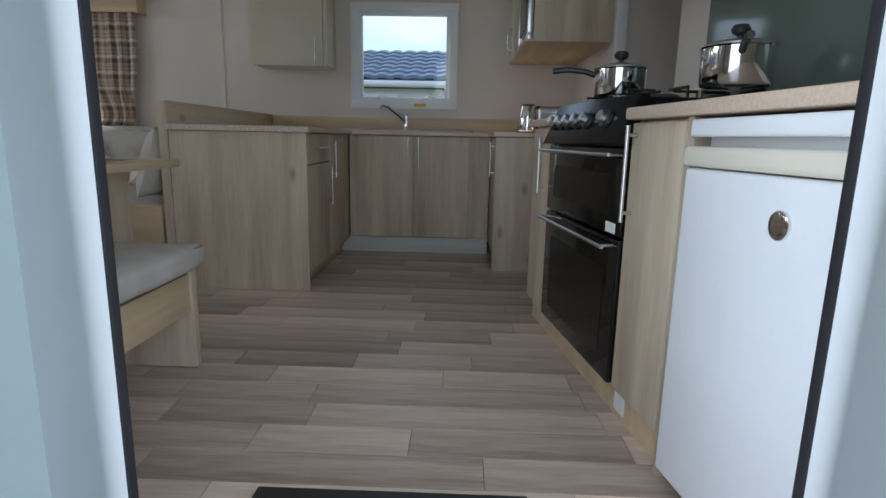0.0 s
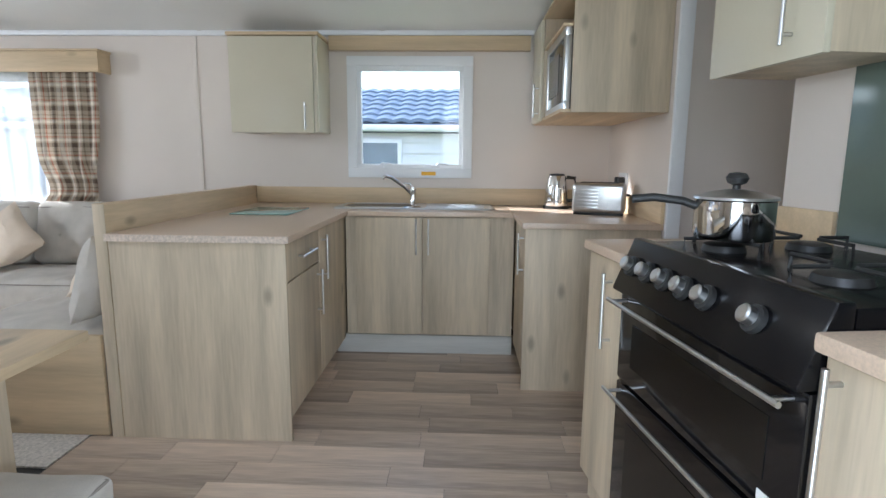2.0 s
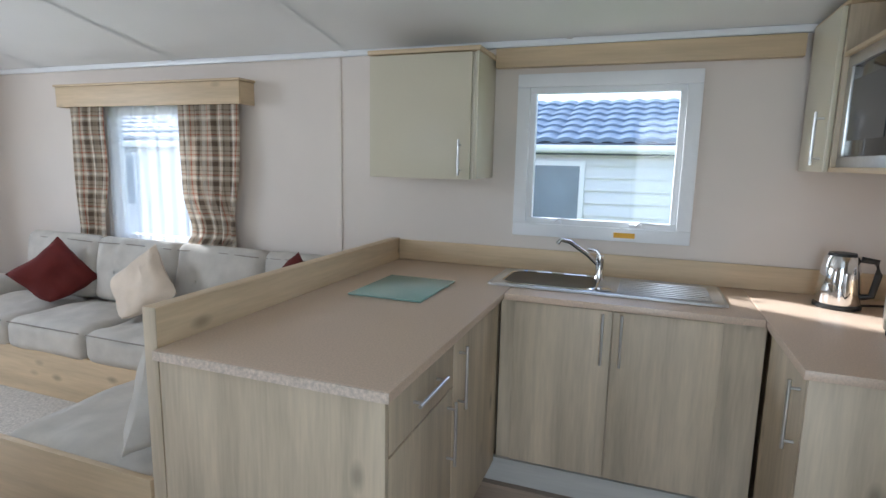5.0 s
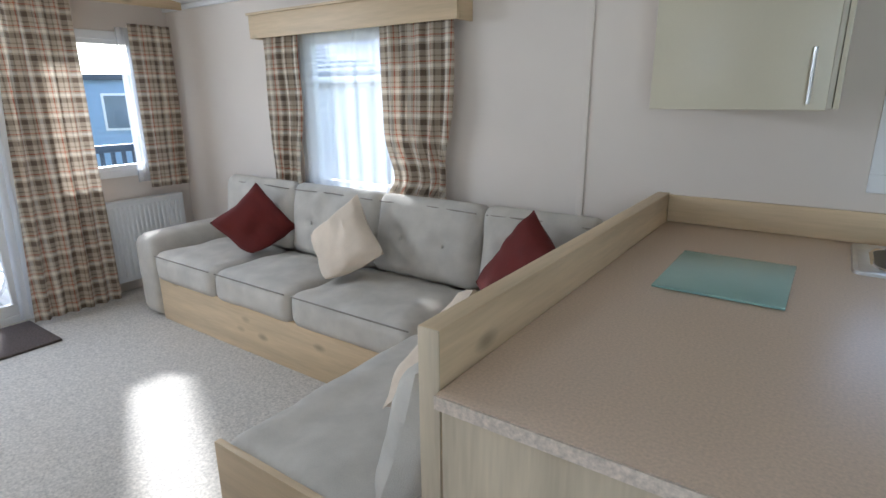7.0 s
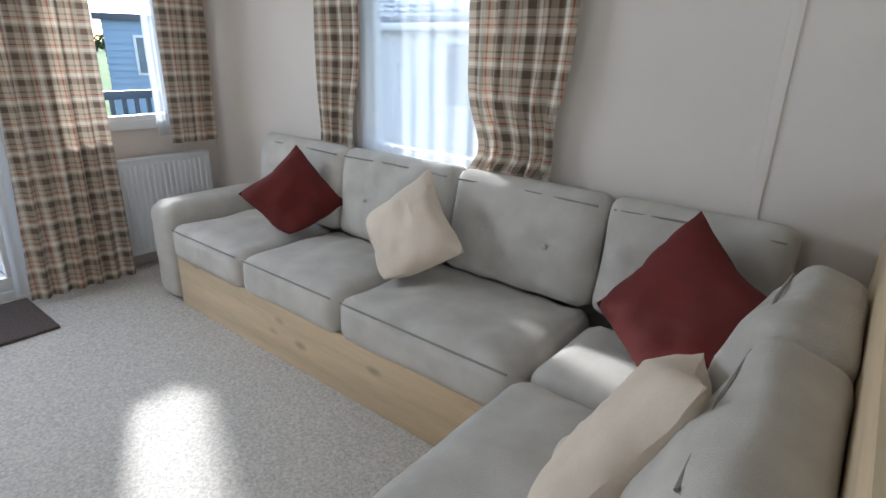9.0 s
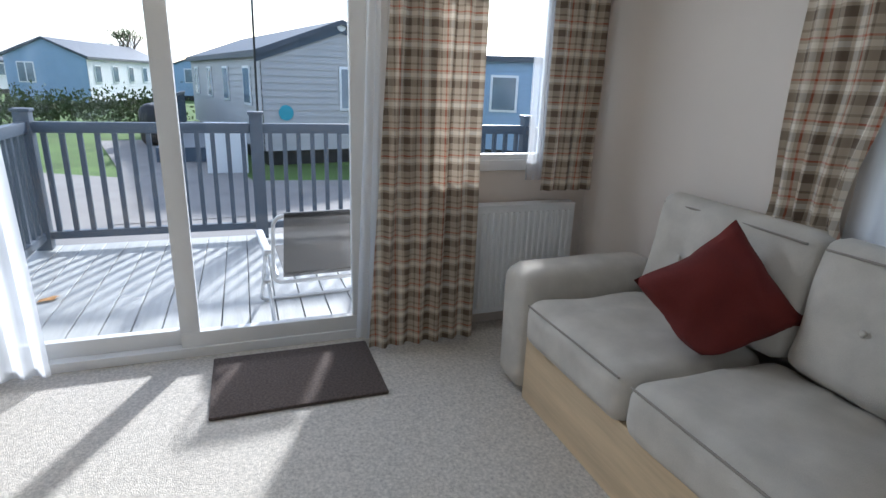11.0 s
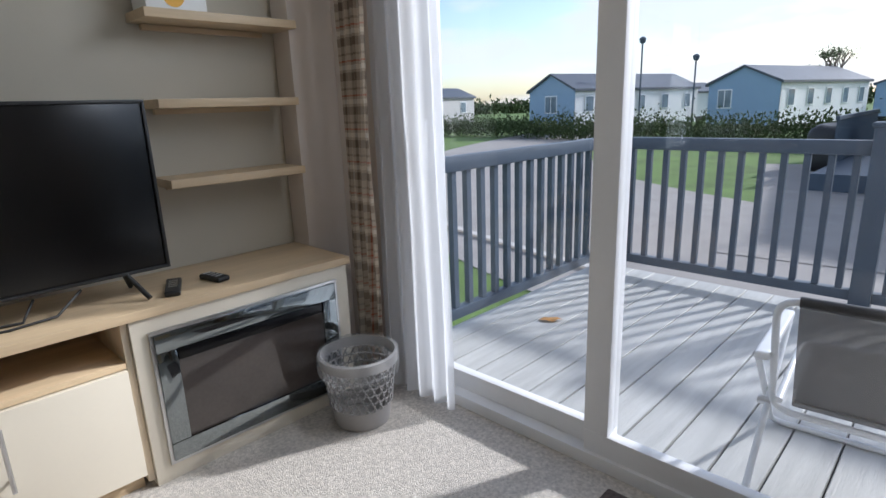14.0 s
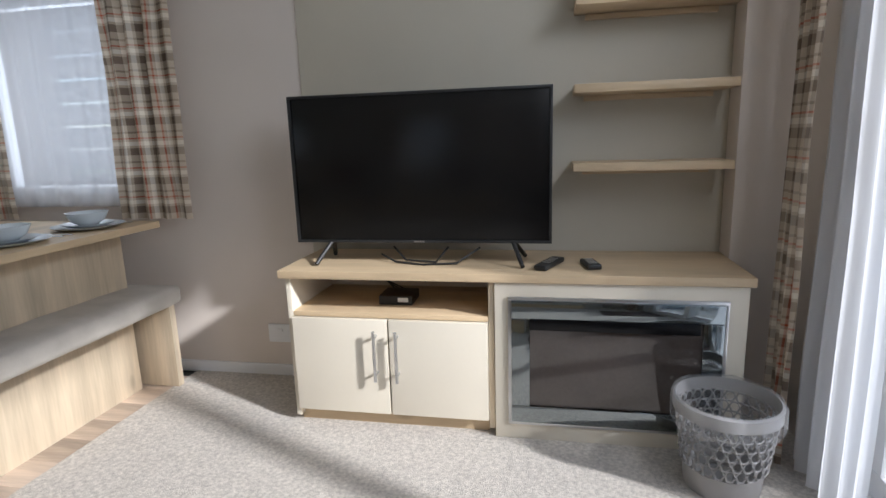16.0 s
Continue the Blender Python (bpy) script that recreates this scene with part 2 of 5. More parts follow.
def tube(bm, pts, r, n=10, closed=False):
    pts = [Vector(p) for p in pts]
    rings = []
    for i, p in enumerate(pts):
        a = pts[i - 1] if (i or closed) else p
        c = pts[(i + 1) % len(pts)] if (i + 1 < len(pts) or closed) else p
        q = (c - a).normalized().to_track_quat("Z", "Y")
        rings.append([bm.verts.new(p + q @ Vector((r * math.cos(k * math.tau / n), r * math.sin(k * math.tau / n), 0))) for k in range(n)])
    pairs = list(zip(rings, rings[1:])) + ([(rings[-1], rings[0])] if closed else [])
    for u, w in pairs:
        for k in range(n):
            bm.faces.new((u[k], u[(k + 1) % n], w[(k + 1) % n], w[k]))
    if not closed:
        bm.faces.new(rings[0][::-1])
        bm.faces.new(rings[-1])
    return bm


def T(pts, r, n=10, closed=False):
    return tube(bmesh.new(), pts, r, n, closed)


def lathe(profile, c=(0, 0, 0), n=36, bm=None):
    bm = bm or bmesh.new()
    rings = [[bm.verts.new((c[0] + max(r, 1e-4) * math.cos(k * math.tau / n), c[1] + max(r, 1e-4) * math.sin(k * math.tau / n), c[2] + z)) for k in range(n)] for r, z in profile]
    for u, w in zip(rings, rings[1:]):
        for k in range(n):
            bm.faces.new((u[k], u[(k + 1) % n], w[(k + 1) % n], w[k]))
    return bm


def mesh_object(name, bm, mat, smooth=True, m=None):
    if m is not None:
        bm.transform(m)
    bmesh.ops.recalc_face_normals(bm, faces=bm.faces)
    me = bpy.data.meshes.new(name)
    bm.to_mesh(me)
    bm.free()
    me.materials.append(mat)
    if smooth:
        me.polygons.foreach_set("use_smooth", [True] * len(me.polygons))
        me.set_sharp_from_angle(angle=radians(38))
    return new(name, me)


def thing(name, loc, label, category, group="", kind=""):
    ob = new(name)
    ob.location = loc
    ob.empty_display_size = 0.1
    return tagged(ob, label, category, group, kind)


def part(name, bm, mat, parent, label="", m=None):
    ob = mesh_object(name, bm, mat, m=m)
    ob.parent = parent
    base = parent.matrix_basis.copy() if parent.parent is None else parent.parent.matrix_basis.copy()
    if parent.type == "EMPTY":
        base = Matrix.Translation(parent.location)
        ob.matrix_parent_inverse = base.inverted()
    if label:
        ob["label"] = label
    return ob


def solo(name, bm, mat, label, category, group="", kind="", m=None):
    return tagged(mesh_object(name, bm, mat, m=m), label, category, group, kind)


def struct(name, bm, mat, label, category, m=None):
    return solo(name, bm, mat, label, category, "", "structure", m)


def handle(parent, a, b, out, name="handle", m=None):
    """Steel bar handle with two standoffs; a and b on the face, out the way it stands off."""
    a, b, out = Vector(a), Vector(b), Vector(out)
    d = (b - a).normalized()
    bm = T([a + out - d * 0.025, b + out + d * 0.025], 0.006)
    tube(bm, [a, a + out], 0.005)
    tube(bm, [b, b + out], 0.005)
    return part(name, bm, STEEL, parent, "brushed steel bar handle", m)


def soft(w, d, h, puff=0.02, seed=0, crease=0.006, cuts=9):
    """A stuffed cushion, rounded at its edges and a little uneven, resting on z = 0."""
    bm = bmesh.new()
    bmesh.ops.create_cube(bm, size=2)
    bmesh.ops.subdivide_edges(bm, edges=bm.edges[:], cuts=cuts, use_grid_fill=True)
    r = min(w, d, h) * 0.32
    for v in bm.verts:
        p = Vector((v.co.x * w / 2, v.co.y * d / 2, v.co.z * h / 2))
        q = Vector([max(-s / 2 + r, min(s / 2 - r, c)) for c, s in zip(p, (w, d, h))])
        o = p - q
        if o.length > 1e-6:
            p = q + o.normalized() * r
        k = (1 - v.co.x ** 2) * (1 - v.co.y ** 2)
        if v.co.z > 0.2:
            p.z += puff * k
            p.z += crease * noise.noise(Vector((p.x * 9 + seed, p.y * 4, seed)))
        p += 0.004 * noise.noise_vector(p * 6 + Vector((seed, 0, 0)))
        v.co = p + Vector((0, 0, h / 2))
    return bm


def pillow(s, t, seed=0):
    """A square scatter cushion with pinched corners, lying in its XY plane."""
    bm = bmesh.new()
    n = 18
    for side in (1, -1):
        g = [[None] * (n + 1) for _ in range(n + 1)]
        for i in range(n + 1):
            for j in range(n + 1):
                u, v = i / n * 2 - 1, j / n * 2 - 1
                pin = 1 - 0.10 * (1 - u * u) * 0 - 0.11 * (1 - abs(v)) * abs(u) ** 3
                pin2 = 1 - 0.11 * (1 - abs(u)) * abs(v) ** 3
                h = ((1 - u ** 4) * (1 - v ** 4)) ** 0.6
                fold = 0.10 * noise.noise(Vector((u * 2.2 + seed, v * 2.2, seed))) + 0.05 * noise.noise(Vector((u * 6 + seed, v * 2, seed)))
                g[i][j] = bm.verts.new((u * s / 2 * pin, v * s / 2 * pin2, side * t / 2 * h * (1 + fold * 2)))
        for i in range(n):
            for j in range(n):
                bm.faces.new((g[i][j], g[i + 1][j], g[i + 1][j + 1], g[i][j + 1]))
    bmesh.ops.remove_doubles(bm, verts=bm.verts, dist=0.0008)
    return bm


def drape(p0, p1, z0, z1, folds, amp, flare=1.0, tie=None, seed=0, n=None):
    """Pleated cloth hung between two points of the plan; UV in metres along the cloth. tie: a gather (height, share of the width, 0..1 towards p1)."""
    bm = bmesh.new()
    uvl = bm.loops.layers.uv.new("UVMap")
    p0, p1 = Vector((*p0, 0)), Vector((*p1, 0))
    d = (p1 - p0)
    w = d.length
    d.normalize()
    nv = Vector((-d.y, d.x, 0))
    n = n or folds * 10
    rows = 26
    grid, us = [], []
    for j in range(rows + 1):
        z = z0 + (z1 - z0) * j / rows
        k = j / rows
        row, acc, last = [], 0, None
        for i in range(n + 1):
            s = i / n
            wide = w * (1 + (flare - 1) * (1 - k))
            off = 0.0
            if tie:
                th, share, to = tie
                g = math.exp(-((z - th) / 0.22) ** 2) if z > th else math.exp(-((z - th) / 0.12) ** 2)
                wide *= 1 - (1 - share) * g
                off = (w - wide) * to * g
            ph = s * folds * math.tau + 0.8 * noise.noise(Vector((s * 5, seed, k * 0.6)))
            a = amp * (0.6 + 0.5 * noise.noise(Vector((s * 9, seed + 4, k)))) * (0.75 + 0.25 * (1 - k))
            p = p0 + d * (s * wide + off) + nv * (a * math.sin(ph) + 0.012 * noise.noise(Vector((s * 3, k * 3, seed))))
            p.z = z
            if last is not None:
                acc += (p - last).length
            last = p
            row.append((bm.verts.new(p), acc * 0.85))
        grid.append(row)
    for j in range(rows):
        for i in range(n):
            q = (grid[j][i], grid[j][i + 1], grid[j + 1][i + 1], grid[j + 1][i])
            fc = bm.faces.new([x[0] for x in q])
            for lp, x in zip(fc.loops, q):
                lp[uvl].uv = (x[1], x[0].co.z)
    return bm


def wall(name, axis, at, thick, a0, a1, z0, z1, holes, mat, label):
    """A wall along x (axis 'y', standing at y = at) or along y; holes are (a0, a1, z0, z1)."""
    bm = bmesh.new()
    xs = sorted({a0, a1, *[h[0] for h in holes], *[h[1] for h in holes]})
    for l, r in zip(xs, xs[1:]):
        mid = (l + r) / 2
        cuts = sorted((h[2], h[3]) for h in holes if h[0] < mid < h[1])
        z = z0
        spans = []
        for c0, c1 in cuts:
            spans.append((z, c0))
            z = c1
        spans.append((z, z1))
        for s0, s1 in spans:
            if s1 - s0 > 1e-4:
                if axis == "y":
                    box(bm, l, min(at, at + thick), s0, r, max(at, at + thick), s1)
                else:
                    box(bm, min(at, at + thick), l, s0, max(at, at + thick), r, s1)
    bmesh.ops.remove_doubles(bm, verts=bm.verts, dist=1e-5)
    return struct(name, bm, mat, label, "wall")


def frame_bars(x0, z0, x1, z1, w, d0, d1, axis, bev=0.004):
    """A rectangular frame of four bars in the plane of a wall."""
    bm = bmesh.new()
    for (a, b, c, e) in ((x0, z0, x1, z0 + w), (x0, z1 - w, x1, z1), (x0, z0 + w, x0 + w, z1 - w), (x1 - w, z0 + w, x1, z1 - w)):
        if axis == "y":
            box(bm, a, d0, b, c, d1, e, bev)
        else:
            box(bm, d0, a, b, d1, c, e, bev)
    return bm


# ---- the shell ----
N, S, W, E = 3.5, 0.0, -3.87, 2.33
SK, XJ = -0.5, -0.2
wall("wall_north", "y", N, 0.09, W - 0.09, 3.3, -0.02, 2.08, [(0.53, 1.365, 1.10, 1.89), (-2.38, -1.62, 0.84, 1.80)], WALL, "warm beige papered long wall with two windows")
wall("wall_west", "x", W, -0.09, S - 0.09, N, -0.02, 2.5, [(0.56, 2.30, 0.0, 2.02), (2.55, 3.26, 0.88, 1.86)], WALL, "beige end wall with sliding patio doors")
wall("wall_south", "y", S, -0.09, W, XJ, -0.02, 2.2, [(-1.35, -0.45, 0.82, 1.75)], WALL, "pinkish beige papered wall beside the dining table")
wall("wall_entrance", "y", SK, -0.09, XJ - 0.06, 3.3, -0.02, 2.5, [(0.905, 1.95, 0.0, 2.12)], WALL, "beige wall with the open entrance door")
wall("wall_return", "x", XJ, -0.06, SK, S - 0.09, -0.02, 2.5, [], WALL, "short beige wall return by the entrance")
wall("wall_partition_kitchen", "x", E, 0.05, 2.36, N, -0.02, 2.5, [], WALL, "beige kitchen partition wall")
wall("wall_hall", "x", 3.3, 0.05, SK, N, -0.02, 2.5, [], WALL, "plain beige wall of the hall")
wall("wall_hall_north", "y", 2.36, 0.05, E + 0.05, 3.3, -0.02, 2.5, [], WALL, "plain beige wall of the hall passage")
wall("wall_hall_south", "y", 1.3, -0.05, 2.62, 3.3, -0.02, 2.5, [], WALL, "plain beige wall of the hall passage")
struct("wall_panel", B(W, S, 0, -2.02, S + 0.006, 2.2), SAGE, "sage green papered panel behind the television", "wall panel")
struct("trim_partition", B(E - 0.006, 2.335, 0, E + 0.06, 2.36, 2.4, 0.004), WHITE, "white corner trim of the kitchen partition", "trim")
struct("trim_strip", B(-0.56, N - 0.008, 0.05, -0.525, N, 2.06, 0.003), WALL, "narrow beige joint strip on the wall", "trim")
struct("trim_cornice", B(W, N - 0.03, 2.035, 2.33, N, 2.07, 0.01), WHITE, "white cornice under the ceiling", "trim")
struct("baseboard", B(-2.0, S, 0, XJ - 0.07, S + 0.012, 0.055, 0.003), WHITE, "white skirting board", "baseboard")
bm = bmesh.new()
for (y0, z0, y1, z1) in ((N + 0.09, 2.05, 1.5, 2.42), (1.5, 2.42, SK - 0.1, 2.05)):
    vs = [bm.verts.new(c) for c in ((W - 0.1, y0, z0), (3.4, y0, z0), (3.4, y1, z1), (W - 0.1, y1, z1), (W - 0.1, y0, z0 + 0.08), (3.4, y0, z0 + 0.08), (3.4, y1, z1 + 0.08), (W - 0.1, y1, z1 + 0.08))]
    for q in ((0, 1, 2, 3), (4, 5, 6, 7), (0, 1, 5, 4), (1, 2, 6, 5), (2, 3, 7, 6), (3, 0, 4, 7)):
        bm.faces.new([vs[i] for i in q])
for x in (-3.0, -1.75, -0.5, 0.75, 2.0):
    vs = [bm.verts.new(c) for c in ((x, N, 2.056), (x + 0.03, N, 2.056), (x + 0.03, 1.5, 2.414), (x, 1.5, 2.414))]
    bm.faces.new(vs)
struct("ceiling", bm, CEIL, "white vaulted ceiling boards with thin joints", "ceiling")
struct("floor", B(W - 0.08, SK - 0.09, -0.08, 3.3, N, -0.006), BLACKM, "underlay below the floor coverings", "floor")
bm = bmesh.new()
box(bm, W, S, -0.005, -1.38, N, 0.004)
box(bm, -1.38, 1.55, -0.005, -0.30, N, 0.004)
struct("carpet", bm, CARPET, "thick grey-beige pile carpet of the lounge", "carpet")


# ---- windows and doors ----
def window(name, axis, at, a0, a1, z0, z1, inward, label, w=0.055, sill=False):
    """A white plastic window in an opening: outer frame, sash, pane."""
    t = thing(name, ((a0 + a1) / 2, at, z0) if axis == "y" else (at, (a0 + a1) / 2, z0), label, "window", kind="structure")
    d0, d1 = sorted((at + inward * 0.018, at - inward * 0.07))
    part("window_frame", frame_bars(a0 - 0.015, z0 - 0.015, a1 + 0.015, z1 + 0.015, w, d0, d1, axis), WHITE, t)
    e0, e1 = sorted((at - inward * 0.002, at - inward * 0.05))
    part("sash", frame_bars(a0 + w - 0.02, z0 + w - 0.02, a1 - w + 0.02, z1 - w + 0.02, 0.034, e0, e1, axis), WHITE, t)
    g = at - inward * 0.03
    bm = B(a0 + w, g - 0.004, z0 + w, a1 - w, g + 0.004, z1 - w) if axis == "y" else B(g - 0.004, a0 + w, z0 + w, g + 0.004, a1 - w, z1 - w)
    p = part("pane", bm, GLASS, t, "clear glass")
    p.visible_shadow = False
    return t


kw = window("window_1", "y", N, 0.53, 1.365, 1.10, 1.89, -1, "white plastic kitchen window with two catches", 0.065)
for x in (0.74, 1.13):
    bm = B(x - 0.03, N - 0.05, 1.155, x + 0.03, N - 0.02, 1.175, 0.004)
    tube(bm, [(x, N - 0.045, 1.165), (x + 0.02, N - 0.06, 1.185), (x + 0.09, N - 0.055, 1.18)], 0.006)
    part("catch", bm, WHITE, kw)
part("label_sticker", B(1.03, N - 0.022, 1.103, 1.13, N - 0.019, 1.128), YELLOW, kw, "small yellow warning sticker")
window("window_2", "x", W, 2.55, 3.26, 0.88, 1.86, 1, "white plastic end window above the radiator")
window("window_3", "y", N, -2.38, -1.62, 0.84, 1.80, -1, "white plastic lounge window behind voile")
window("window_4", "y", S, -1.35, -0.45, 0.82, 1.75, 1, "white plastic dining window behind voile")

pd = thing("door_1", (W, 1.4, 0), "closed white sliding patio doors with large panes", "patio door", kind="structure")
part("door_frame", frame_bars(0.56, 0.0, 2.30, 2.02, 0.05, W - 0.085, W + 0.015, "x"), WHITE, pd)
for a0, a1, d in ((0.60, 1.44, -0.05), (1.36, 2.26, -0.01)):
    lf = part("door_leaf", frame_bars(a0, 0.04, a1, 1.98, 0.085, W + d - 0.03, W + d + 0.012, "x"), WHITE, pd)
    p = part("pane", B(W + d - 0.012, a0 + 0.08, 0.12, W + d - 0.006, a1 - 0.08, 1.9), GLASS, pd, "clear glass")
    p.visible_shadow = False
bm = B(W + 0.012, 0.66, 0.95, W + 0.03, 0.69, 1.12, 0.004)
part("door_handle", bm, WHITE, pd)

ed = thing("door_2", (1.4, SK, 0), "white plastic entrance door frame, standing open", "door", kind="structure")
for x, s in ((0.985, -1), (1.87, 1)):
    lo, hi = sorted((x, x + s * 0.075))
    part("door_jamb", B(lo, SK - 0.13, -0.05, hi, SK + 0.01, 2.1, 0.006), WHITE, ed)
    lo, hi = sorted((x + s * 0.01, x - s * 0.004))
    part("door_seal", B(lo, SK - 0.004, 0.0, hi, SK + 0.014, 2.06, 0.003), SEAL, ed, "black rubber seal")
part("door_threshold", B(0.985, SK - 0.13, -0.04, 1.87, SK, 0.006, 0.004), STEEL, ed)
part("lock_plate", B(0.95, SK - 0.135, 1.06, 0.975, SK - 0.11, 1.5, 0.002), STEEL, ed)
gr = T([(0.78, SK - 0.10, -0.35), (0.78, SK - 0.19, -0.3), (0.78, SK - 0.19, 0.32), (0.78, SK - 0.18, 0.4), (0.78, SK - 0.1, 0.43)], 0.02, 12)
solo("grab_rail", gr, TUBEW, "white painted tubular grab rail beside the door", "grab rail")
bm = bmesh.new()
for i in range(22):
    z = -0.5 + i * 0.13
    for x0, x1 in ((-3.0, 0.905), (1.95, 4.0)):
        box(bm, x0, SK - 0.12, z, x1, SK - 0.092, z + 0.124, 0.008, 1)
struct("wall_cladding", bm, CLADG, "pale lapped cladding outside the entrance", "cladding")
solo("entrance_step", B(0.85, -1.9, -0.7, 2.0, SK - 0.14, -0.16, 0.01), DECK, "grey composite step outside the entrance door", "step")
solo("doormat", B(0.95, -0.46, 0.005, 1.6, 0.03, 0.018, 0.005), BLACKM, "black rubber doormat inside the entrance", "doormat")
solo("patio_mat", B(-3.78, 1.50, 0.004, -3.28, 2.22, 0.022, 0.008), MAT, "dark brown doormat at the patio door", "doormat")

# ---- kitchen ----
def door_leaf(t, x0, y0, z0, x1, y1, z1, mat, m=None, name="cabinet_door"):
    return part(name, B(x0, y0, z0, x1, y1, z1, 0.003), mat, t, m=m)


# peninsula
pn = thing("peninsula_unit", (0.25, 2.4, 0), "oak-effect peninsula base unit with drawer and doors", "cabinet")
part("end_panel", B(-0.14, 1.80, 0, 0.60, 1.82, 0.868, 0.002), OAKZ, pn)
part("body", B(-0.14, 1.82, 0.09, 0.575, 3.48, 0.868), OAKZ, pn)
part("plinth", B(-0.10, 1.83, 0, 0.53, 3.4, 0.09), OAKX, pn)
for y0, y1, z0, z1, nm in ((1.83, 2.33, 0.70, 0.865, "drawer_front"), (1.83, 2.33, 0.10, 0.693, "cabinet_door"), (2.335, 2.93, 0.10, 0.865, "cabinet_door")):
    p = door_leaf(pn, 0.577, y0, z0, 0.597, y1, z1, OAKZ, name=nm)
handle(pn, (0.597, 1.99, 0.785), (0.597, 2.17, 0.785), (0.03, 0, 0))
handle(pn, (0.597, 2.28, 0.46), (0.597, 2.28, 0.64), (0.03, 0, 0))
handle(pn, (0.597, 2.39, 0.62), (0.597, 2.39, 0.80), (0.03, 0, 0))
up = thing("upstand_panel", (-0.17, 2.6, 0), "tall oak-effect back panel of the peninsula", "panel")
part("panel", B(-0.192, 1.803, 0, -0.145, N - 0.001, 1.018, 0.003), OAKY, up)
part("front_edging", B(-0.193, 1.799, 0, -0.144, 1.8025, 1.02, 0.001), OAKZ, up, "pale oak edging strip")
part("top_edging", B(-0.193, 1.8025, 1.0185, -0.144, N - 0.001, 1.021, 0.001), OAKY, up, "pale oak edging strip")
wt = thing("worktop", (1.0, 3.0, 0.87), "speckled beige laminate kitchen worktop", "worktop")
part("counter", B(-0.143, 1.785, 0.87, 0.62, N - 0.001, 0.90, 0.004), TOP, wt)
part("counter", B(0.622, 2.92, 0.87, 1.625, N - 0.001, 0.8985, 0.003), TOP, wt)
part("counter", B(1.627, 2.38, 0.87, E - 0.001, N - 0.001, 0.90, 0.004), TOP, wt)
part("front_edge", B(-0.143, 1.779, 0.87, 0.62, 1.784, 0.898), EDGE, wt, "rough sanded worktop edge")
part("back_upstand", B(-0.143, N - 0.02, 0.901, E - 0.02, N - 0.001, 1.015, 0.003), OAKX, wt)
part("side_upstand", B(E - 0.02, 2.38, 0.901, E - 0.001, N - 0.02, 1.015, 0.003), OAKY, wt)
sb = thing("sink_unit", (1.1, 2.95, 0), "oak-effect sink base unit with two doors", "cabinet")
part("body", B(0.60, 2.965, 0.10, 1.64, 3.47, 0.868), OAKZ, sb)
part("plinth", B(0.54, 2.94, 0, 1.64, 2.96, 0.115), WASHED, sb, "pale grey-washed plinth")
for x0, x1 in ((0.665, 1.075), (1.08, 1.49)):
    door_leaf(sb, x0, 2.945, 0.12, x1, 2.964, 0.862, OAKZ)
handle(sb, (1.04, 2.945, 0.66), (1.04, 2.945, 0.83), (0, -0.03, 0))
handle(sb, (1.115, 2.945, 0.66), (1.115, 2.945, 0.83), (0, -0.03, 0))
rc = thing("corner_unit", (1.98, 2.9, 0), "oak-effect corner base unit with end panel", "cabinet")
part("end_panel", B(1.645, 2.40, 0, E - 0.003, 2.42, 0.868, 0.002), OAKZ, rc)
part("body", B(1.665, 2.42, 0.10, E - 0.003, 3.47, 0.867), OAKZ, rc)
part("plinth", B(1.70, 2.42, 0, E - 0.01, 2.93, 0.10), OAKX, rc)
door_leaf(rc, 1.645, 2.425, 0.10, 1.664, 2.9, 0.862, OAKZ)
handle(rc, (1.645, 2.47, 0.64), (1.645, 2.47, 0.81), (-0.03, 0, 0))

# sink
sk = thing("sink", (1.0, 3.2, 0.9), "stainless steel inset sink with drainer", "sink")
SX0, SX1, SY0, SY1 = 0.56, 0.98, 3.10, 3.41


def rounded(x0, y0, x1, y1, rad, z, n=6):
    """Points round a rectangle with rounded corners."""
    out = []
    for cx, cy, a0 in ((x1 - rad, y1 - rad, 0), (x0 + rad, y1 - rad, 90), (x0 + rad, y0 + rad, 180), (x1 - rad, y0 + rad, 270)):
        for k in range(n + 1):
            a = radians(a0 + 90 * k / n)
            out.append((cx + rad * math.cos(a), cy + rad * math.sin(a), z))
    return out


def rings(levels):
    """Skin between loops of equally many points, closed by the last one."""
    bm = bmesh.new()
    loops = [[bm.verts.new(p) for p in lv] for lv in levels]
    for u, w in zip(loops, loops[1:]):
        for k in range(len(u)):
            bm.faces.new((u[k], u[(k + 1) % len(u)], w[(k + 1) % len(u)], w[k]))
    return bm, loops


bm, lp = rings([rounded(0.50, 3.05, 1.52, 3.45, 0.03, 0.9005), rounded(0.503, 3.053, 1.517, 3.447, 0.03, 0.909), rounded(0.515, 3.065, 1.505, 3.435, 0.03, 0.911),
                rounded(0.52, 3.07, 1.50, 3.43, 0.03, 0.9075)])
bm.faces.new(lp[-1])
part("rim", bm, STEEL, sk)
bm, lp = rings([rounded(SX0 - 0.012, SY0 - 0.012, SX1 + 0.012, SY1 + 0.012, 0.09, 0.908), rounded(SX0 - 0.006, SY0 - 0.006, SX1 + 0.006, SY1 + 0.006, 0.085, 0.9125), rounded(SX0, SY0, SX1, SY1, 0.08, 0.9085)])
part("bowl_lip", bm, CHROME, sk)
# flat sheet without a recess; near-black colour paints the shade of the depth
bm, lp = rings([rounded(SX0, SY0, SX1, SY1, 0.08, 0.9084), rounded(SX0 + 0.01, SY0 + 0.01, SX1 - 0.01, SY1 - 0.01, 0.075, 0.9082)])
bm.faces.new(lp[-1])
